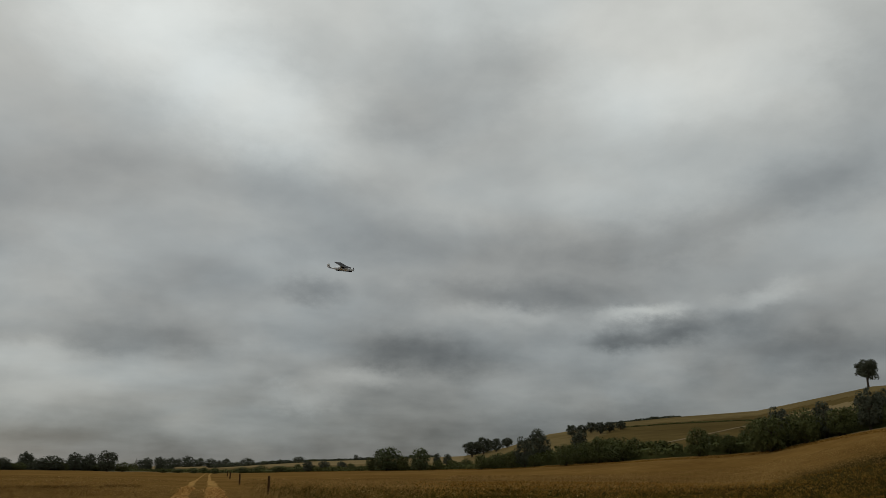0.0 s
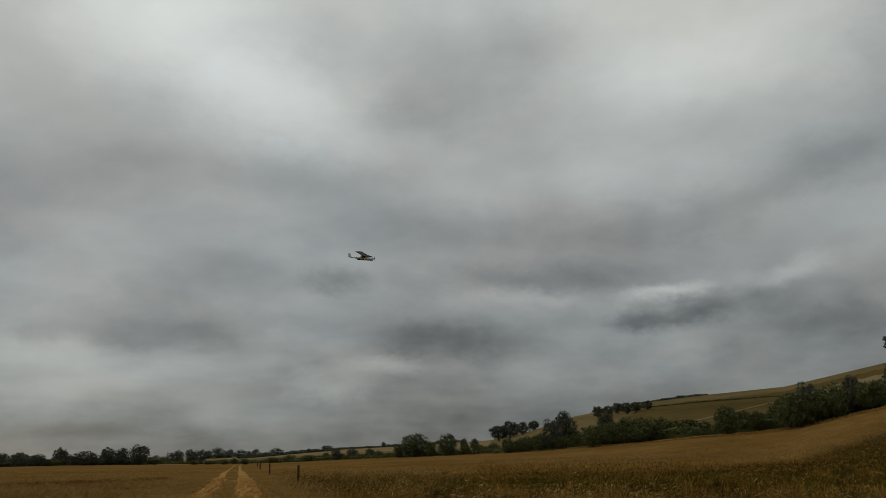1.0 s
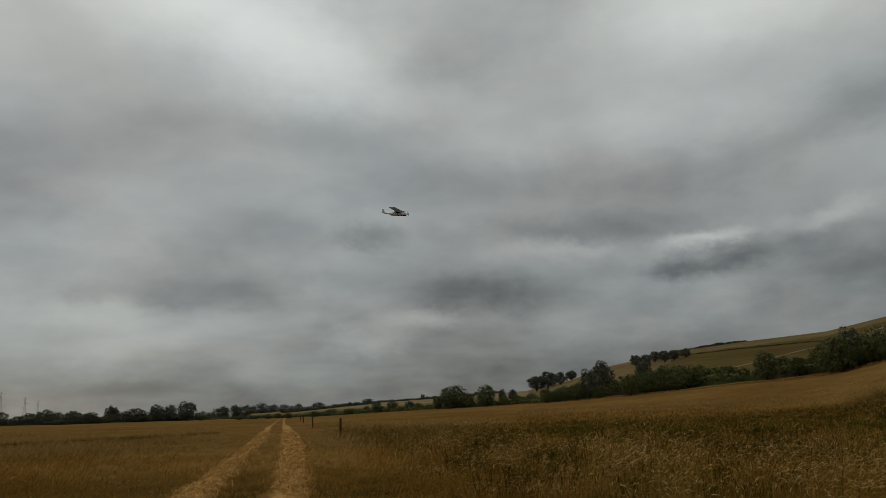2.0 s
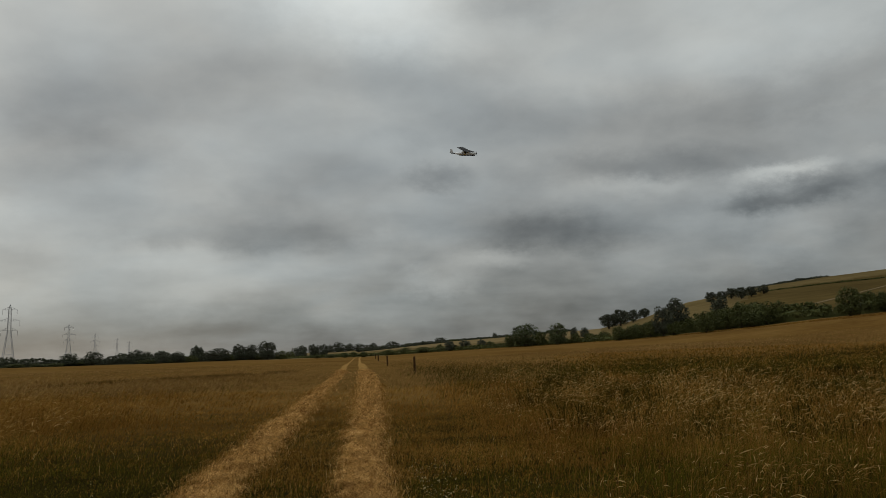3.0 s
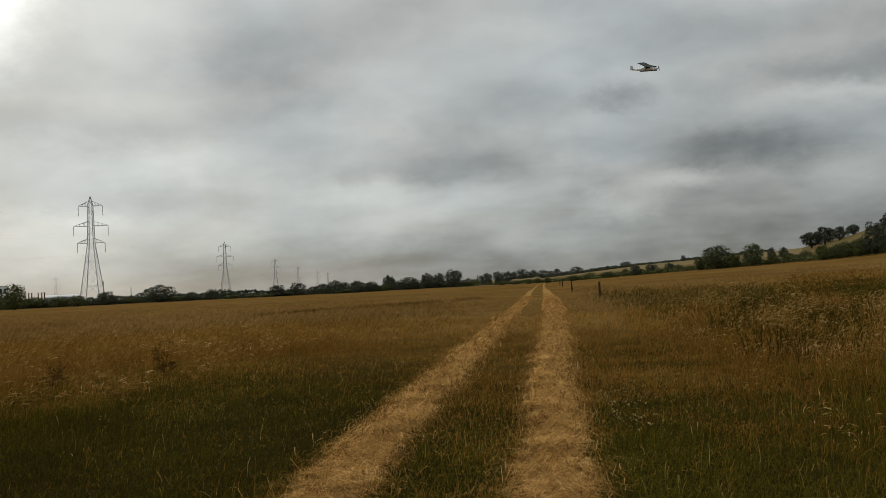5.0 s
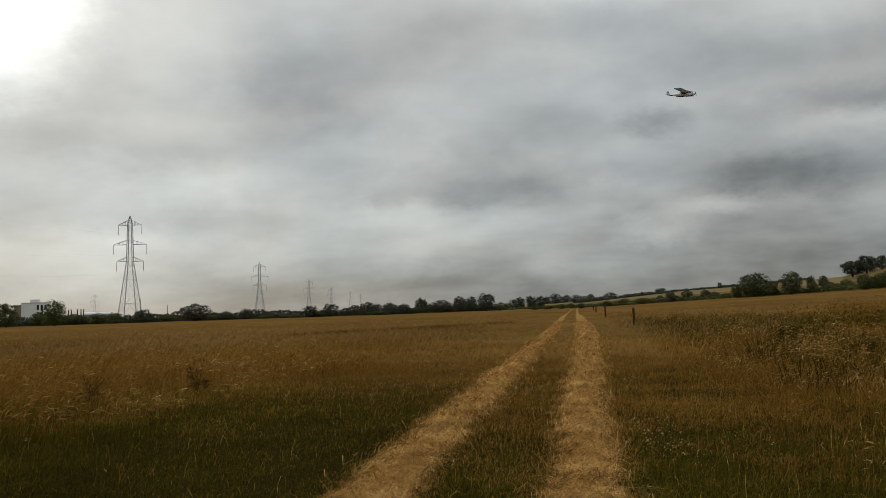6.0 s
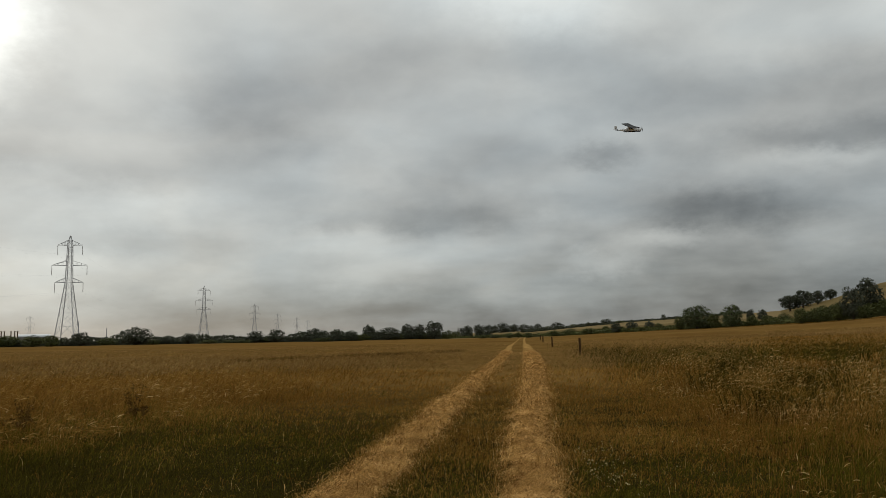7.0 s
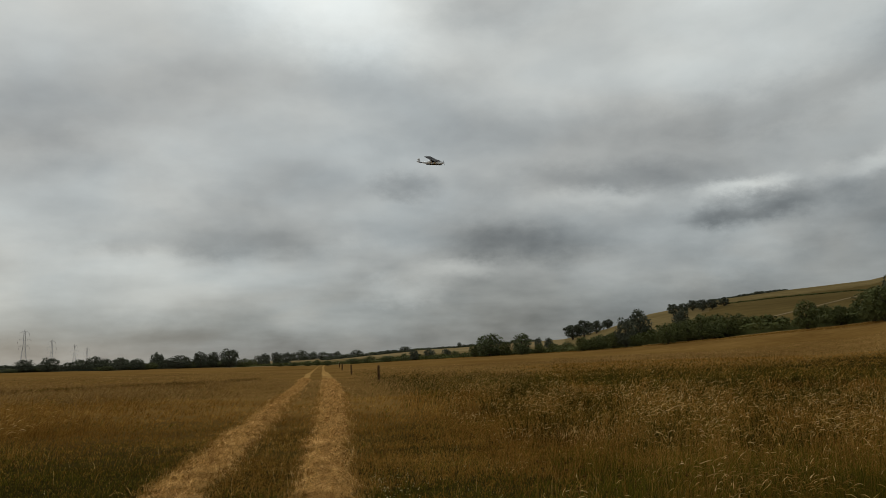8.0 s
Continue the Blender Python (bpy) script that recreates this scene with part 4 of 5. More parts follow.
def hedge(points, high, thick, mat, size=0.35, per_metre=30, text="clipped dark hawthorn hedge between fields"):
    """A run of hedge along bearings (az, distance): leaf clumps round a twiggy core, uneven on top."""
    v_all, core_v, core_f = [], [], []
    pts = [bearing(a) * d for a, d in points]
    g = np.random.default_rng(int(abs(points[0][0]) * 100) + 3)
    run = 0.0
    for p, q in zip(pts, pts[1:]):
        L = (q - p).length
        n = int(L * per_metre)
        t = g.uniform(0, 1, n)
        s = run + t * L
        x, y = p.x + (q.x - p.x) * t, p.y + (q.y - p.y) * t
        hh = high * (0.8 + 0.22 * wave(s, 0 * s, 23.0, 5) + 0.12 * wave(s, 0 * s, 6.0, 6))
        u = g.uniform(-math.pi * 0.15, math.pi * 1.15, n)
        nx, ny = (q.y - p.y) / L, -(q.x - p.x) / L
        off = np.cos(u) * thick * 0.5 * g.uniform(0.7, 1.1, n)
        zz = ground_z(x, y) + np.maximum(0.1, hh * (0.45 + 0.55 * np.sin(u)) * g.uniform(0.8, 1.05, n))
        c = np.stack([x + nx * off, y + ny * off, zz], -1)
        a = g.normal(0, 1, (n, 3))
        a /= np.linalg.norm(a, axis=1, keepdims=True)
        b = np.cross(a, g.normal(0, 1, (n, 3)))
        b /= np.linalg.norm(b, axis=1, keepdims=True)
        sz = (size * g.uniform(0.6, 1.4, n))[:, None]
        v_all.append(np.stack([c + a * sz, c + b * sz * 0.7, c - a * sz, c - b * sz * 0.7], 1).reshape(-1, 3))
        k = max(2, int(L / 4))
        for i in range(k + 1):
            w = p.lerp(q, i / k)
            z = ground_at(w.x, w.y)
            hc = high * (0.55 + 0.2 * float(wave(np.array([run + L * i / k]), np.array([0.0]), 23.0, 5)[0]))
            b0 = len(core_v)
            for o, h in ((-0.3, -0.3), (-0.25, hc * 0.8), (0.0, hc), (0.25, hc * 0.8), (0.3, -0.3)):
                core_v.append((w.x + nx * o * thick, w.y + ny * o * thick, z + h))
            if i:
                core_f += [(b0 + j - 5, b0 + j - 4, b0 + j + 1, b0 + j) for j in range(4)]
        run += L
    ob = tagged(new("hedge"), text, "hedge", kind="stuff")
    solid("inner_growth", core_v, core_f, mat, ob)
    v = np.concatenate(v_all)
    solid("foliage", v, np.arange(len(v)).reshape(-1, 4), mat, ob)
    return ob


hedge([(-50, 310), (-38, 310), (-28, 312), (-18, 316), (-11, 318), (-6.5, 322)], 3.5, 5, M_LEAF, 0.38, 52)
hedge([(-7, 335), (-2, 330), (2, 318)], 1.2, 3, M_SCRUB, 0.35, 26)
hedge([(19, 224), (24, 212), (30, 200), (36, 186), (42, 176), (50, 166)], 4.2, 5, M_SCRUB, 0.4, 34, "overgrown scrub hedge along the field edge")
hedge([(1.5, 300), (5, 284), (8, 264), (11, 246), (15, 232), (19, 222)], 1.7, 3, M_SCRUB, 0.3, 30, "low straggling scrub along the field edge")
hedge([(27.5, 520), (29.8, 540), (32, 560)], 1.5, 3, M_LEAF, 0.4, 22)
hedge([(a, ground_hit(a, e)) for a, e in ((28.2, 3.42), (30.5, 3.6), (33, 3.75), (36, 3.9), (38.5, 4.1))], 0.5, 2, M_SCRUB, 0.35, 16)
hedge([(-0.5, 700), (3, 780), (6, 800)], 3.0, 4, M_LEAF, 0.7, 10)
hedge([(3, 1100), (7, 1020), (11.5, 930), (15, 760)], 2.6, 4, M_LEAF, 0.7, 10)


# ---------------------------------------------------------------- fence posts beside the track
def fence_post(x, y, high, girth, lean):
    bm = bmesh.new()
    n, prev = 10, None
    for k in range(6):
        z = -0.4 + (high + 0.4) * k / 5
        r = girth / 2 * (1.08 - 0.12 * k / 5)
        ring = [bm.verts.new((r * math.cos(6.283 * i / n) * (1 + 0.05 * math.sin(3 * i + k)) + lean * z, r * math.sin(6.283 * i / n) * (1 + 0.05 * math.cos(2 * i + k)), z)) for i in range(n)]
        if prev:
            for i in range(n):
                bm.faces.new((prev[i], prev[(i + 1) % n], ring[(i + 1) % n], ring[i]))
        prev = ring
    tip = bm.verts.new((lean * high, 0, high + girth * 0.12))
    for i in range(n):
        bm.faces.new((prev[i], prev[(i + 1) % n], tip))
    bmesh.ops.recalc_face_normals(bm, faces=bm.faces)
    ob = part("fence_post", bm, M_POST, None, smooth=False)
    ob.location = (x, y, ground_at(x, y))
    return tagged(ob, "weathered dark round wooden fence post in the grass", "post", "fence posts along the track")


fence_post(3.4, 55, 1.15, 0.16, 0.0)
fence_post(2.5, 90, 1.1, 0.17, -0.03)
fence_post(2.4, 148, 1.15, 0.22, 0.02)
fence_post(2.5, 190, 1.15, 0.22, 0.0)


# ---------------------------------------------------------------- power line
def pylon_form():
    ob = new("pylon")

    def half(z):
        return 4.2 - 3.0 * min(1, z / 26.0) if z < 26 else 1.2 - 0.38 * (z - 26) / 17 if z < 43 else max(0.14, 0.82 - 0.68 * (z - 43) / 3.3)

    for sx, sy in ((1, 1), (1, -1), (-1, -1), (-1, 1)):
        bm = bmesh.new()
        beam(bm, (sx * half(-0.5), sy * half(-0.5), -0.5), (sx * half(26), sy * half(26), 26), 0.26, 0.21)
        beam(bm, (sx * half(26), sy * half(26), 26), (sx * half(43), sy * half(43), 43), 0.21, 0.17)
        beam(bm, (sx * half(43), sy * half(43), 43), (sx * 0.13, sy * 0.13, 46.3), 0.15, 0.12)
        part("leg", bm, M_STEEL, ob)
    zs = [8.0, 13.5, 18.5, 22.8, 26.3, 29.0, 31.4, 33.6, 36.0, 38.2, 40.3, 42.2, 44.4, 46.2]
    bm = bmesh.new()
    for i, (a, b) in enumerate(zip(zs, zs[1:])):
        for k in range(4):
            p = [(1, 1), (1, -1), (-1, -1), (-1, 1)][k]
            q = [(1, 1), (1, -1), (-1, -1), (-1, 1)][(k + 1) % 4]
            ha, hb = half(a), half(b)
            w = 0.085 if a < 24 else 0.07
            beam(bm, (p[0] * ha, p[1] * ha, a), (q[0] * hb, q[1] * hb, b), w)
            beam(bm, (q[0] * ha, q[1] * ha, a), (p[0] * hb, p[1] * hb, b), w)
            if i == 0:
                m = half(4.2)
                mid = ((p[0] + q[0]) / 2 * ha, (p[1] + q[1]) / 2 * ha, a)
                beam(bm, mid, (p[0] * m, p[1] * m, 4.2), 0.10)
                beam(bm, mid, (q[0] * m, q[1] * m, 4.2), 0.10)
            if i < 2 or i % 2 == 0:
                beam(bm, (p[0] * ha, p[1] * ha, a), (q[0] * ha, q[1] * ha, a), w)
    part("bracing", bm, M_STEEL, ob, "crossed steel lattice bracing")
    for z, span in ((42.2, 5.0), (33.6, 7.1), (26.3, 5.7)):
        h = half(z)
        for s in (-1, 1):
            bm = bmesh.new()
            for e in (-1, 1):
                beam(bm, (s * h, e * h, z), (s * span, 0, z), 0.18, 0.12)
                beam(bm, (s * h, e * h, z + 2.0), (s * span, 0, z + 0.1), 0.15, 0.10)
                for k in (0.3, 0.6):
                    beam(bm, (s * (h + (span - h) * k), e * h * (1 - k), z), (s * (h + (span - h) * k), e * h * (1 - k), z + 2.0 * (1 - k)), 0.09)
            part("crossarm", bm, M_STEEL, ob)
        for s in (-1, 1):
            bm = bmesh.new()
            beam(bm, (s * span, 0, z), (s * span, 0, z - 4.2), 0.07, sides=6)
            for k in range(14):
                bmesh.ops.create_cone(bm, cap_ends=True, segments=8, radius1=0.20, radius2=0.07, depth=0.16, matrix=Matrix.Translation((s * span, 0, z - 0.5 - k * 0.26)))
            part("insulator", bm, M_GLASSY, ob, "hanging string of insulator discs")
    return tagged(ob, "tall grey steel lattice pylon with three pairs of arms", "pylon", "pylons of the power line")


PYL = [(-31.8, 366), (-23.2, 690), (-19.75, 1060), (-18.15, 1450), (-16.8, 1760), (-16.05, 2000)]
spots = [bearing(a) * d for a, d in PYL]
before = spots[0] - (spots[1] - spots[0])
first = pylon_form()
towers = []
for i, p in enumerate(spots):
    q = spots[i + 1] if i + 1 < len(spots) else p + (p - spots[i - 1])
    o = spots[i - 1] if i else before
    turn = math.degrees(math.atan2((q - o).y, (q - o).x)) - 90
    m = pose(p.x, p.y, min(1.0, ground_at(p.x, p.y)), 0, 0, turn)
    if i == 0:
        first.matrix_basis = m
        towers.append(first)
    else:
        towers.append(copy_thing(first, m))
far_line = bearing(-34.0) * 1500
copy_thing(first, pose(far_line.x, far_line.y, 0, 0, 0, 35))

for i in range(len(spots)):
    for span, z in ((5.0, 38.0), (7.1, 29.4), (5.7, 22.1)):
        for s in (-1, 1):
            if i == 0:
                a = pose(before.x, before.y, 0, 0, 0, 13) @ Vector((s * span, 0, z))
            else:
                a = towers[i - 1].matrix_basis @ Vector((s * span, 0, z))
            b = towers[i].matrix_basis @ Vector((s * span, 0, z))
            cu = bpy.data.curves.new("power_cable", "CURVE")
            cu.dimensions, cu.bevel_depth, cu.bevel_resolution = "3D", 0.007, 0
            sp = cu.splines.new("POLY")
            sp.points.add(16)
            for k in range(17):
                t = k / 16
                w = a.lerp(b, t)
                sp.points[k].co = (w.x, w.y, w.z - 4 * 8.0 * t * (1 - t), 1)
            cu.materials.append(M_WIRE)
            tagged(new("power_cable", cu), "slack aluminium power cable between pylons", "cable", "power cables")


# ---------------------------------------------------------------- far buildings
def far_block():
    ob = tagged(new("office_block"), "white flat-roofed block with a brick stair tower", "building")
    bm = bmesh.new()
    block(bm, -9, 9, -6, 6, 0, 11.5)
    part("wall", bm, M_RENDERW, ob)
    bm = bmesh.new()
    block(bm, -14, -9.05, -6.5, 6, 0, 10.6)
    part("stair_tower", bm, M_BRICK, ob, "brown brick stair tower")
    bm = bmesh.new()
    block(bm, -3.5, 3, -3, 3, 11.55, 13.4)
    part("plant_room", bm, M_RENDERW, ob)
    bm = bmesh.new()
    block(bm, -9.2, 9.2, -6.2, 6.2, 11.3, 11.75)
    part("parapet", bm, M_ROOF, ob)
    bm = bmesh.new()
    block(bm, 9.05, 14, -5, 5, 0, 8.4)
    part("side_wing", bm, M_RENDERW, ob)
    for x, w in ((2.0, 1.6), (4.6, 1.6), (7.2, 1.6), (10.6, 1.4), (12.6, 1.4)):
        for z in ((7.5,) if x > 9 else (3.2, 6.8, 10.4)):
            win = new("window")
            win.parent = ob
            y = -5.0 if x > 9 else -6.0
            bm = bmesh.new()
            block(bm, x - w / 2, x + w / 2, y - 0.05, y + 0.1, z - 2.6, z)
            part("pane", bm, M_DARKGL, win)
            bm = bmesh.new()
            block(bm, x - w / 2 - 0.1, x + w / 2 + 0.1, y - 0.12, y + 0.1, z - 2.75, z - 2.6)
            part("sill", bm, M_ROOF, win)
    return ob


p = bearing(-37.5) * 440
office = far_block()
office.matrix_basis = pose(p.x, p.y, 0, 0, 0, 33) @ Matrix.Diagonal((0.66, 0.62, 0.93, 1))

shed = tagged(new("warehouse"), "long low warehouse with a pale grey sheet roof", "building")
bm = bmesh.new()
block(bm, -9, 9, -8, 8, 0, 4.2)
part("wall", bm, M_STONE, shed)
bm = bmesh.new()
bmesh.ops.create_cone(bm, cap_ends=True, segments=24, radius1=11.5, radius2=11.5, depth=18.4, matrix=Matrix.Translation((0, 0, 4.1)) @ pose(0, 0, 0, 0, 90, 0) @ Matrix.Diagonal((0.11, 0.72, 1, 1)))
part("roof", bm, M_ROOF, shed, "shallow curved pale sheet roof")
p = bearing(-33.7) * 430
shed.matrix_basis = pose(p.x, p.y, 0, 0, 0, 33.7) @ Matrix.Diagonal((0.75, 0.75, 1, 1))

for az in (-35.57, -35.40, -35.03, -34.82, -34.66):
    bm = bmesh.new()
    beam(bm, (0, 0, 0), (0, 0, 6.9), 0.5, 0.34, 8)
    beam(bm, (0, 0, 6.9), (0, 0, 7.15), 0.6, 0.6, 8)
    ob = part("chimney_stack", bm, M_POST)
    ob.location = bearing(az) * 450
    tagged(ob, "thin dark chimney stack above the hedge", "chimney", "chimney stacks")
for az, top in ((-31.13, 1.32), (-29.42, 0.86)):
    bm = bmesh.new()
    beam(bm, (0, 0, 0), (0, 0, 1.5 + 520 * math.tan(radians(top))), 0.5, 0.3, 8)
    ob = part("mast", bm, M_STEEL)
    ob.location = bearing(az) * 520
    tagged(ob, "thin grey mast beyond the trees", "mast", "masts")

church = tagged(new("church"), "small stone church with a pointed spire among trees", "church")
bm = bmesh.new()
block(bm, -2, 2, -2, 2, 0, 6.5)
part("tower", bm, M_STONE, church)
bm = bmesh.new()
bmesh.ops.create_cone(bm, cap_ends=True, segments=8, radius1=1.9, radius2=0.05, depth=6.5, matrix=Matrix.Translation((0, 0, 9.7)))
part("spire", bm, M_STONE, church)
bm = bmesh.new()
block(bm, 2.05, 13, -3, 3, 0, 4)
part("nave", bm, M_STONE, church)
p = bearing(-5.17) * 720
church.matrix_basis = pose(p.x, p.y, ground_at(p.x, p.y), 0, 0, 20) @ Matrix.Diagonal((0.55, 0.55, 0.6, 1))


# ---------------------------------------------------------------- the model aeroplane
def aeroplane():
    ob = tagged(new("model_aeroplane"), "white high-wing model aeroplane with black wing undersides in flight", "aeroplane")
    bm = bmesh.new()
    prev = None
    for x, w, zt, zb in ((0.56, 0.035, 0.03, -0.05), (0.50, 0.055, 0.05, -0.075), (0.30, 0.065, 0.075, -0.085), (0.20, 0.07, 0.13, -0.09), (-0.02, 0.07, 0.13, -0.085), (-0.16, 0.055, 0.07, -0.07), (-0.40, 0.03, 0.045, -0.015), (-0.60, 0.012, 0.04, 0.015)):
        ring = [bm.verts.new((x, w * math.copysign(abs(math.cos(a)) ** 0.6, math.cos(a)), (zt + zb) / 2 + (zt - zb) / 2 * math.copysign(abs(math.sin(a)) ** 0.6, math.sin(a)))) for a in [6.283 * i / 14 for i in range(14)]]
        if prev:
            for i in range(14):
                bm.faces.new((prev[i], prev[(i + 1) % 14], ring[(i + 1) % 14], ring[i]))
        else:
            bm.faces.new(ring)
        prev = ring
    bm.faces.new(list(reversed(prev)))
    bmesh.ops.recalc_face_normals(bm, faces=bm.faces)
    body = part("fuselage", bm, M_WHITE, ob, smooth=True)
    for s in (-1, 1):
        bm = bmesh.new()
        block(bm, 0.0, 0.15, 0.075 * s - 0.002, 0.075 * s + 0.002, 0.04, 0.11)
        part("cabin_window", bm, M_BLACK, body)
        bm = bmesh.new()
        block(bm, -0.08, 0.22, min(0, s * 0.80), max(0, s * 0.80), 0.135, 0.16, 0.010)
        for v in bm.verts:
            v.co.z += abs(v.co.y) * 0.03
        wing = part("wing", bm, M_BLACK, ob, "black wing underside")
        bm = bmesh.new()
        beam(bm, (0.10, s * 0.07, -0.07), (0.10, s * 0.36, 0.135), 0.012, sides=6)
        part("strut", bm, M_WHITE, ob)
        bm = bmesh.new()
        block(bm, -0.60, -0.47, min(0.01 * s, s * 0.24), max(0.01 * s, s * 0.24), 0.03, 0.042, 0.004)
        part("tailplane", bm, M_BLACK, ob)
    bm = bmesh.new()
    block(bm, -0.22, 0.50, -0.068, 0.068, -0.112, -0.080, 0.010)
    for v in bm.verts:
        v.co.z += 0.05 * max(0.0, 0.05 - v.co.x) ** 0.5 * (v.co.x < 0.05)
    part("belly", bm, M_BLACK, ob, "black underside of the fuselage")
    bm = bmesh.new()
    block(bm, -0.64, -0.50, -0.006, 0.006, 0.04, 0.20, 0.004)
    for v in bm.verts:
        v.co.x -= 0.3 * (v.co.z - 0.04) * (v.co.x > -0.57)
    part("fin", bm, M_WHITE, ob)
    bm = bmesh.new()
    bmesh.ops.create_cone(bm, cap_ends=True, segments=12, radius1=0.035, radius2=0.006, depth=0.06, matrix=Matrix.Translation((0.59, 0, -0.01)) @ pose(0, 0, 0, 0, 90, 0))
    spinner = part("spinner", bm, M_BLACK, ob)
    for s in (-1, 1):
        bm = bmesh.new()
        beam(bm, (0.59, 0, -0.01), (0.59, s * 0.09, -0.01 + s * 0.09), 0.022, 0.012)
        part("propeller_blade", bm, M_BLACK, spinner)
    return ob


plane = aeroplane()
p = bearing(7.6, 14.35) * 35 + Vector((0, 0, EYE))
plane.matrix_basis = Matrix.Translation(p) @ pose(0, 0, 0, 0, 0, 10) @ pose(0, 0, 0, 0, -4, 0) @ pose(0, 0, 0, 22, 0, 0)


# ---------------------------------------------------------------- weeds and flowers
def yarrow(n, x0, x1, y0, y1):
    """White flower heads on thin stems: small six-sided discs."""
    x, y = rng.uniform(x0, x1, n), rng.uniform(y0, y1, n)
    keep = clear_of_track(x, y, -0.1)
    x, y = x[keep], y[keep]
    n = len(x)
    h = tallness(x, y) * rng.uniform(0.8, 1.3, n)
    z = ground_z(x, y)
    v, f, tip = blades(x, y, z, h, np.full(n, 0.004), rng.uniform(0.05, 0.3, n), rng.uniform(0, 6.28, n))
    tagged(solid("flower_stems", v, f, M_GREEN), "thin green flower stems in the verge", "flowers", kind="stuff")
    hv, hf = [], []
    for p in tip:
        for _ in range(int(rng.integers(1, 5))):
            c = p + rng.normal(0, 0.014, 3)
            r, b, tilt = rng.uniform(0.004, 0.008), len(hv), rng.normal(0, 0.5, 2)
            hv.append(c + np.array([0, 0, 0.004]))
            for k in range(6):
                a = k * 1.0472
                q = np.array([math.cos(a), math.sin(a), 0.0]) * r
                q[2] = -q[0] * tilt[0] - q[1] * tilt[1]
                hv.append(c + q)
            hf += [(b, b + 1 + k, b + 1 + (k + 1) % 6) for k in range(6)]
    tagged(solid("white_flowers", hv, hf, M_FLOWER), "small white yarrow flowers beside the track", "flowers", kind="stuff")


yarrow(64, 0.5, 0.95, 6.8, 9.8)
yarrow(16, 0.8, 1.8, 7.0, 10.0)
yarrow(14, -6.0, -2.4, 5.5, 10.0)


def weed_clump(x, y, high, seed, text="dark seeding dock plant standing in the meadow"):
    """A rusty weed: upright branching stems set with seed clusters, and broad leaves at the foot."""
    g = np.random.default_rng(seed)
    ob = tagged(new("weed"), text, "weed", "weeds in the meadow")
    stems, seeds, leaves = bmesh.new(), [], []
    for k in range(6):
        a, l = g.uniform(0, 6.28), g.uniform(0.05, 0.35)
        top = Vector((math.cos(a) * l * high, math.sin(a) * l * high, high * g.uniform(0.7, 1.05)))
        beam(stems, (0, 0, -0.02), top, 0.010, 0.004, 5)
        for j in range(18):
            t = g.uniform(0.35, 1.0)
            seeds.append(np.array(top * t) + g.normal(0, 0.028, 3))
    part("stems", stems, M_WEED, ob)["kind"] = "stuff"
    v, f = leaf_cloud(seeds, [0.018] * len(seeds), 300, 0.018, 1.0, seed)
    solid("seed_head", v, f, M_WEED, ob)["kind"] = "stuff"
    v, f = leaf_cloud([(g.normal(0, 0.12), g.normal(0, 0.12), 0.14) for _ in range(8)], [0.12] * 8, 60, 0.045, 0.8, seed + 1)
    solid("leaves", v, f, M_WEED, ob)["kind"] = "stuff"
    ob.location = (x, y, ground_at(x, y))
    return ob


weed_clump(-7.5, 14.4, 0.68, 1)
weed_clump(-8.6, 12.7, 0.50, 4)

# scattered dark knapweed heads on thin stems
n = 40
x, y = rng.normal(2.5, 0.35, n), rng.normal(7.6, 0.5, n)
v, f, tip = blades(x, y, ground_z(x, y), rng.uniform(0.3, 0.5, n), np.full(n, 0.004), rng.uniform(0.05, 0.3, n), rng.uniform(0, 6.28, n))
tagged(solid("knapweed_stems", v, f, M_DRY), "thin stems of knapweed in the grass", "flowers", kind="stuff")
bud = np.array([(1, 0, 0), (0, 1, 0), (-1, 0, 0), (0, -1, 0), (0, 0, 1.3), (0, 0, -1.0)]) * 0.012
hv = (tip[:, None] + bud[None] * rng.uniform(0.7, 1.3, (n, 1, 1))).reshape(-1, 3)
tri = np.array([(0, 1, 4), (1, 2, 4), (2, 3, 4), (3, 0, 4), (1, 0, 5), (2, 1, 5), (3, 2, 5), (0, 3, 5)])
tagged(solid("knapweed_heads", hv, (tri[None] + 6 * np.arange(n)[:, None, None]).reshape(-1, 3), M_WEED), "dark withered knapweed heads in the grass", "flowers", kind="stuff")

# a line of coarse dark tussocks where the old ditch crosses the meadow
n = 4500
t = rng.uniform(0, 1, n)
x = -19 + 11.5 * t + rng.normal(0, 0.9, n) + 0.8 * np.sin(t * 14)
y = 50 + 20 * t + rng.normal(0, 0.6, n)
keep = (wave(x, y, 2.4, 61) > -0.35)
x, y = x[keep], y[keep]
n = len(x)
v, f, _ = blades(x, y, ground_z(x, y), rng.uniform(0.15, 0.42, n), 0.02 * rng.uniform(0.6, 1.4, n), np.clip(rng.normal(1.0, 0.4, n), 0, 1.8), rng.uniform(0, 6.28, n))
tagged(solid("tussocks", v, f, M_WEED), "line of coarse dark tussock grass across the meadow", "grass", kind="stuff")

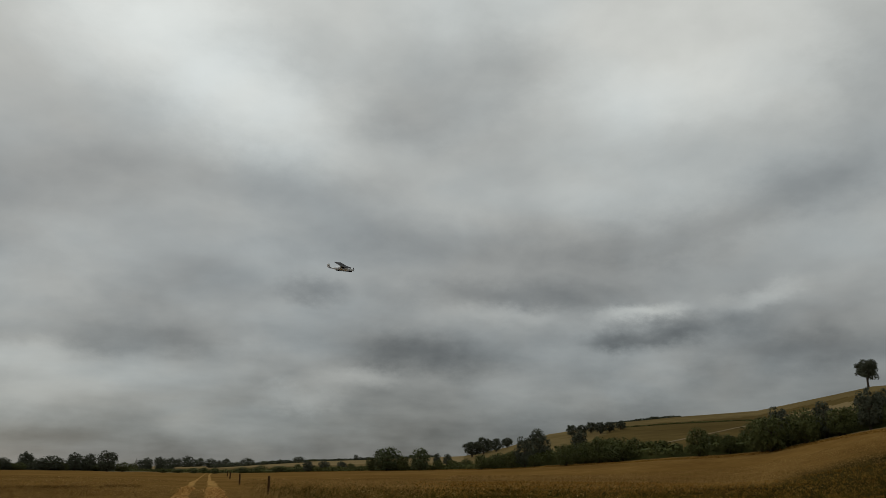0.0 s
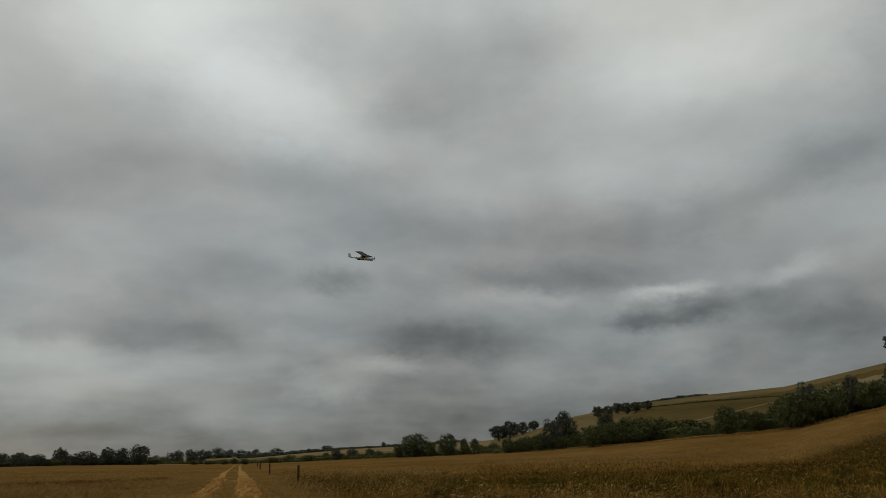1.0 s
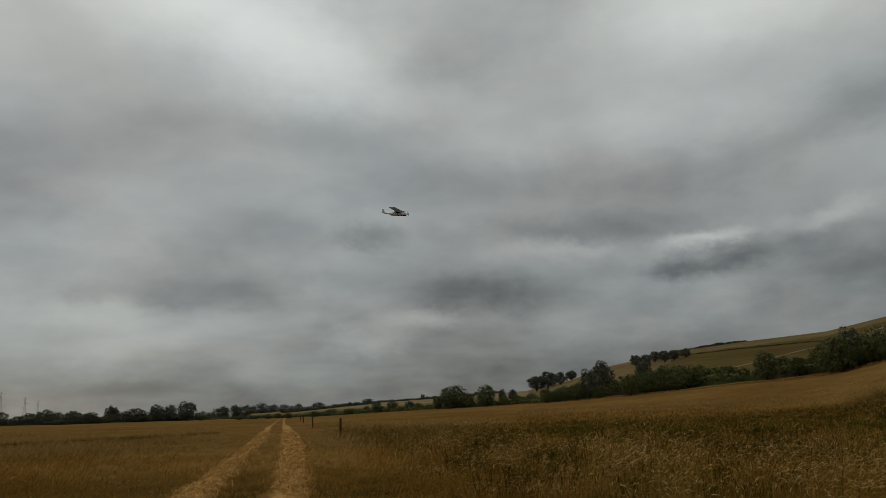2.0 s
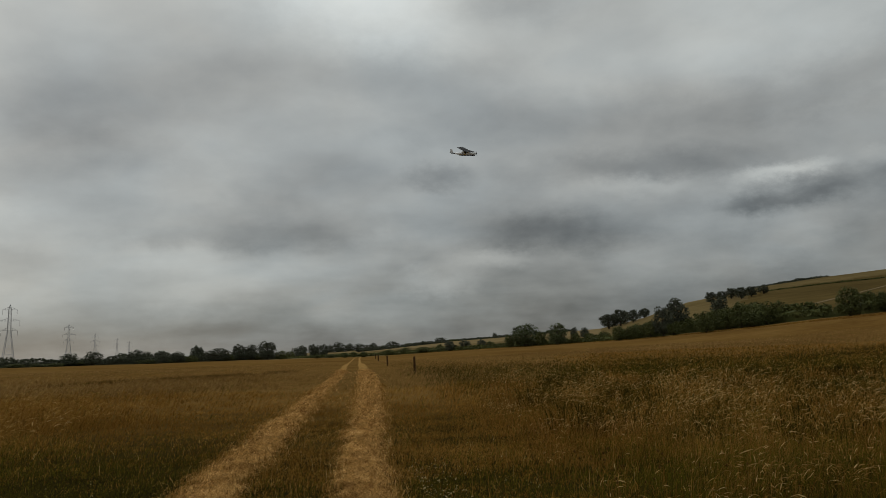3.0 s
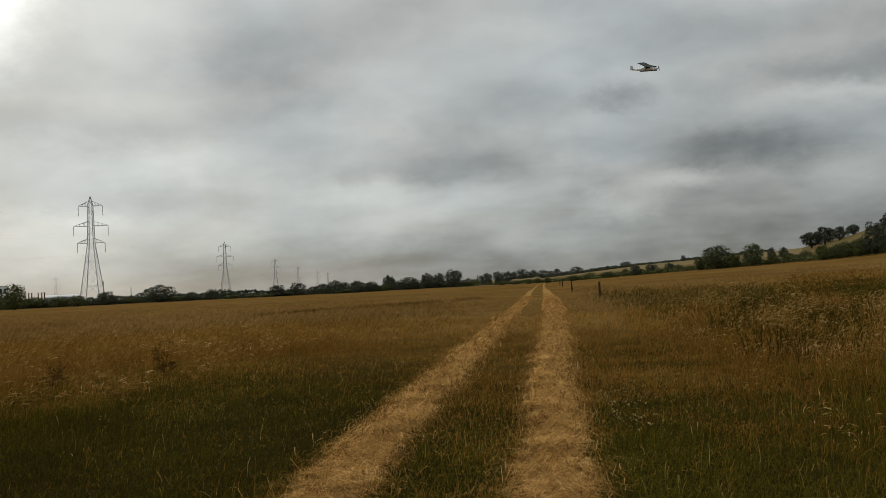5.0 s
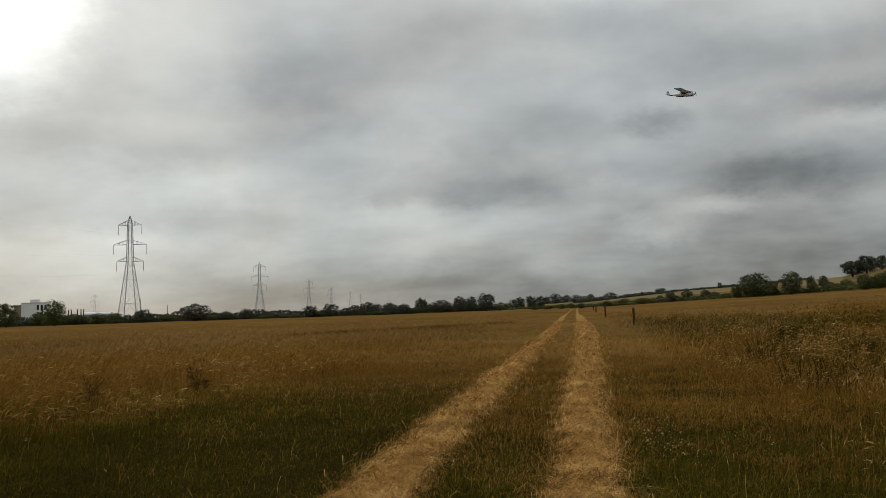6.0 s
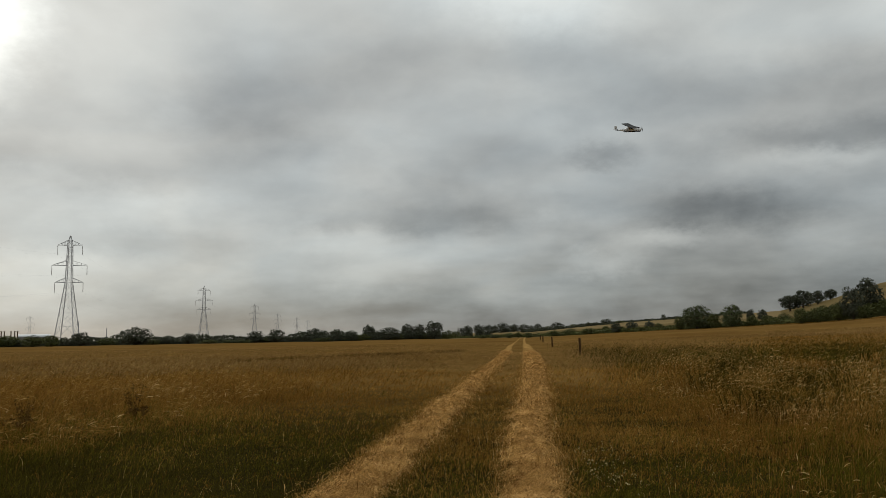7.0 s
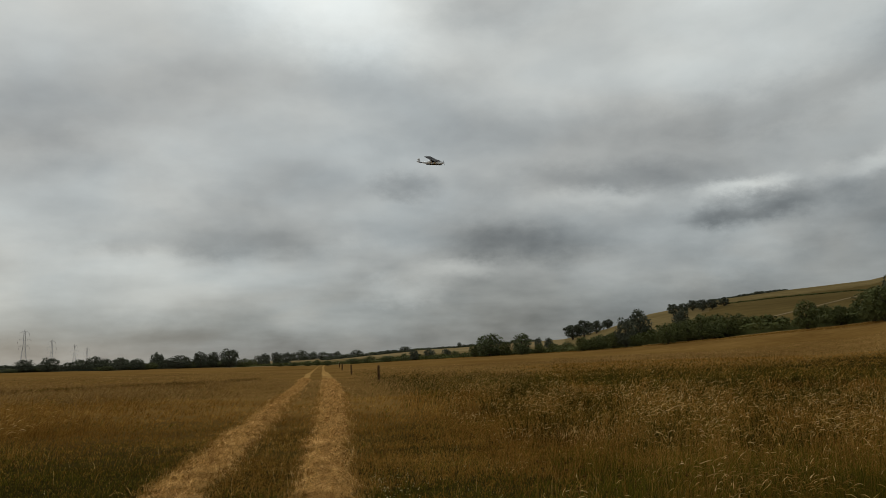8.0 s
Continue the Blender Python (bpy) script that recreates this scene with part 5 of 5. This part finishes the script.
# a pale margin of tall dry grass along the far edge of the field
n = 22000
a = rng.uniform(4, 52, n)
r = field_edge(a) - rng.uniform(0.5, 5.0, n)
x, y = r * np.sin(np.radians(a)), r * np.cos(np.radians(a))
v, f, _ = blades(x, y, ground_z(x, y), rng.uniform(0.10, 0.28, n), 0.07 * rng.uniform(0.6, 1.4, n), np.clip(rng.normal(0.6, 0.3, n), 0, 1.3), rng.uniform(0, 6.28, n))
tagged(solid("field_margin", v, f, M_BROWNSEED), "pale margin of tall dry grass under the scrub", "grass", kind="stuff")

# one tuft that has bleached golden yellow among the seeding grass
for cx, cy in ((4.8, 14.0), (5.3, 14.5), (4.3, 13.2)):
    n = 260
    x, y = rng.normal(cx, 0.26, n), rng.normal(cy, 0.35, n)
    v, f, _ = blades(x, y, ground_z(x, y), rng.uniform(0.25, 0.5, n), 0.007 * rng.uniform(0.6, 1.3, n), np.clip(rng.normal(1.2, 0.4, n), 0.1, 1.9), rng.uniform(0, 6.28, n))
    tagged(solid("golden_tuft", v, f, M_STRAW), "bleached golden yellow tuft of grass", "grass", kind="stuff")

# coarse rounded clumps that break up the seeding stand
for mat, n, text in ((M_RUSH, 620, "dark olive clumps of coarse grass in the meadow"), (M_DRY, 260, "golden brown clumps of coarse grass in the meadow")):
    x, y = scatter(n, 8.0, 34, 9, 54, 1.25)
    keep = (x > 3.2) & (np.hypot(x, y) > 12.5) & (wave(x, y, 5.0, 71) > -0.25)
    x, y = x[keep], y[keep]
    n, each = len(x), 60
    size = rng.uniform(0.5, 1.35, n)
    a = rng.uniform(0, 6.283, (n, each))
    d = np.sqrt(rng.uniform(0, 1, (n, each))) * (0.34 * size)[:, None]
    px, py = (x[:, None] + np.cos(a) * d).ravel(), (y[:, None] + np.sin(a) * d).ravel()
    h = np.repeat(tallness(x, y) * (0.75 + 0.4 * size), each) * rng.uniform(0.6, 1.15, n * each)
    v, f, _ = blades(px, py, ground_z(px, py), h, np.repeat(0.0055 + 0.0005 * np.hypot(x, y), each), np.clip(rng.normal(0.9, 0.35, n * each), 0.1, 1.7), a.ravel() + rng.normal(0, 0.7, n * each))
    tagged(solid("grass_clumps", v, f, mat), text, "grass", kind="stuff")
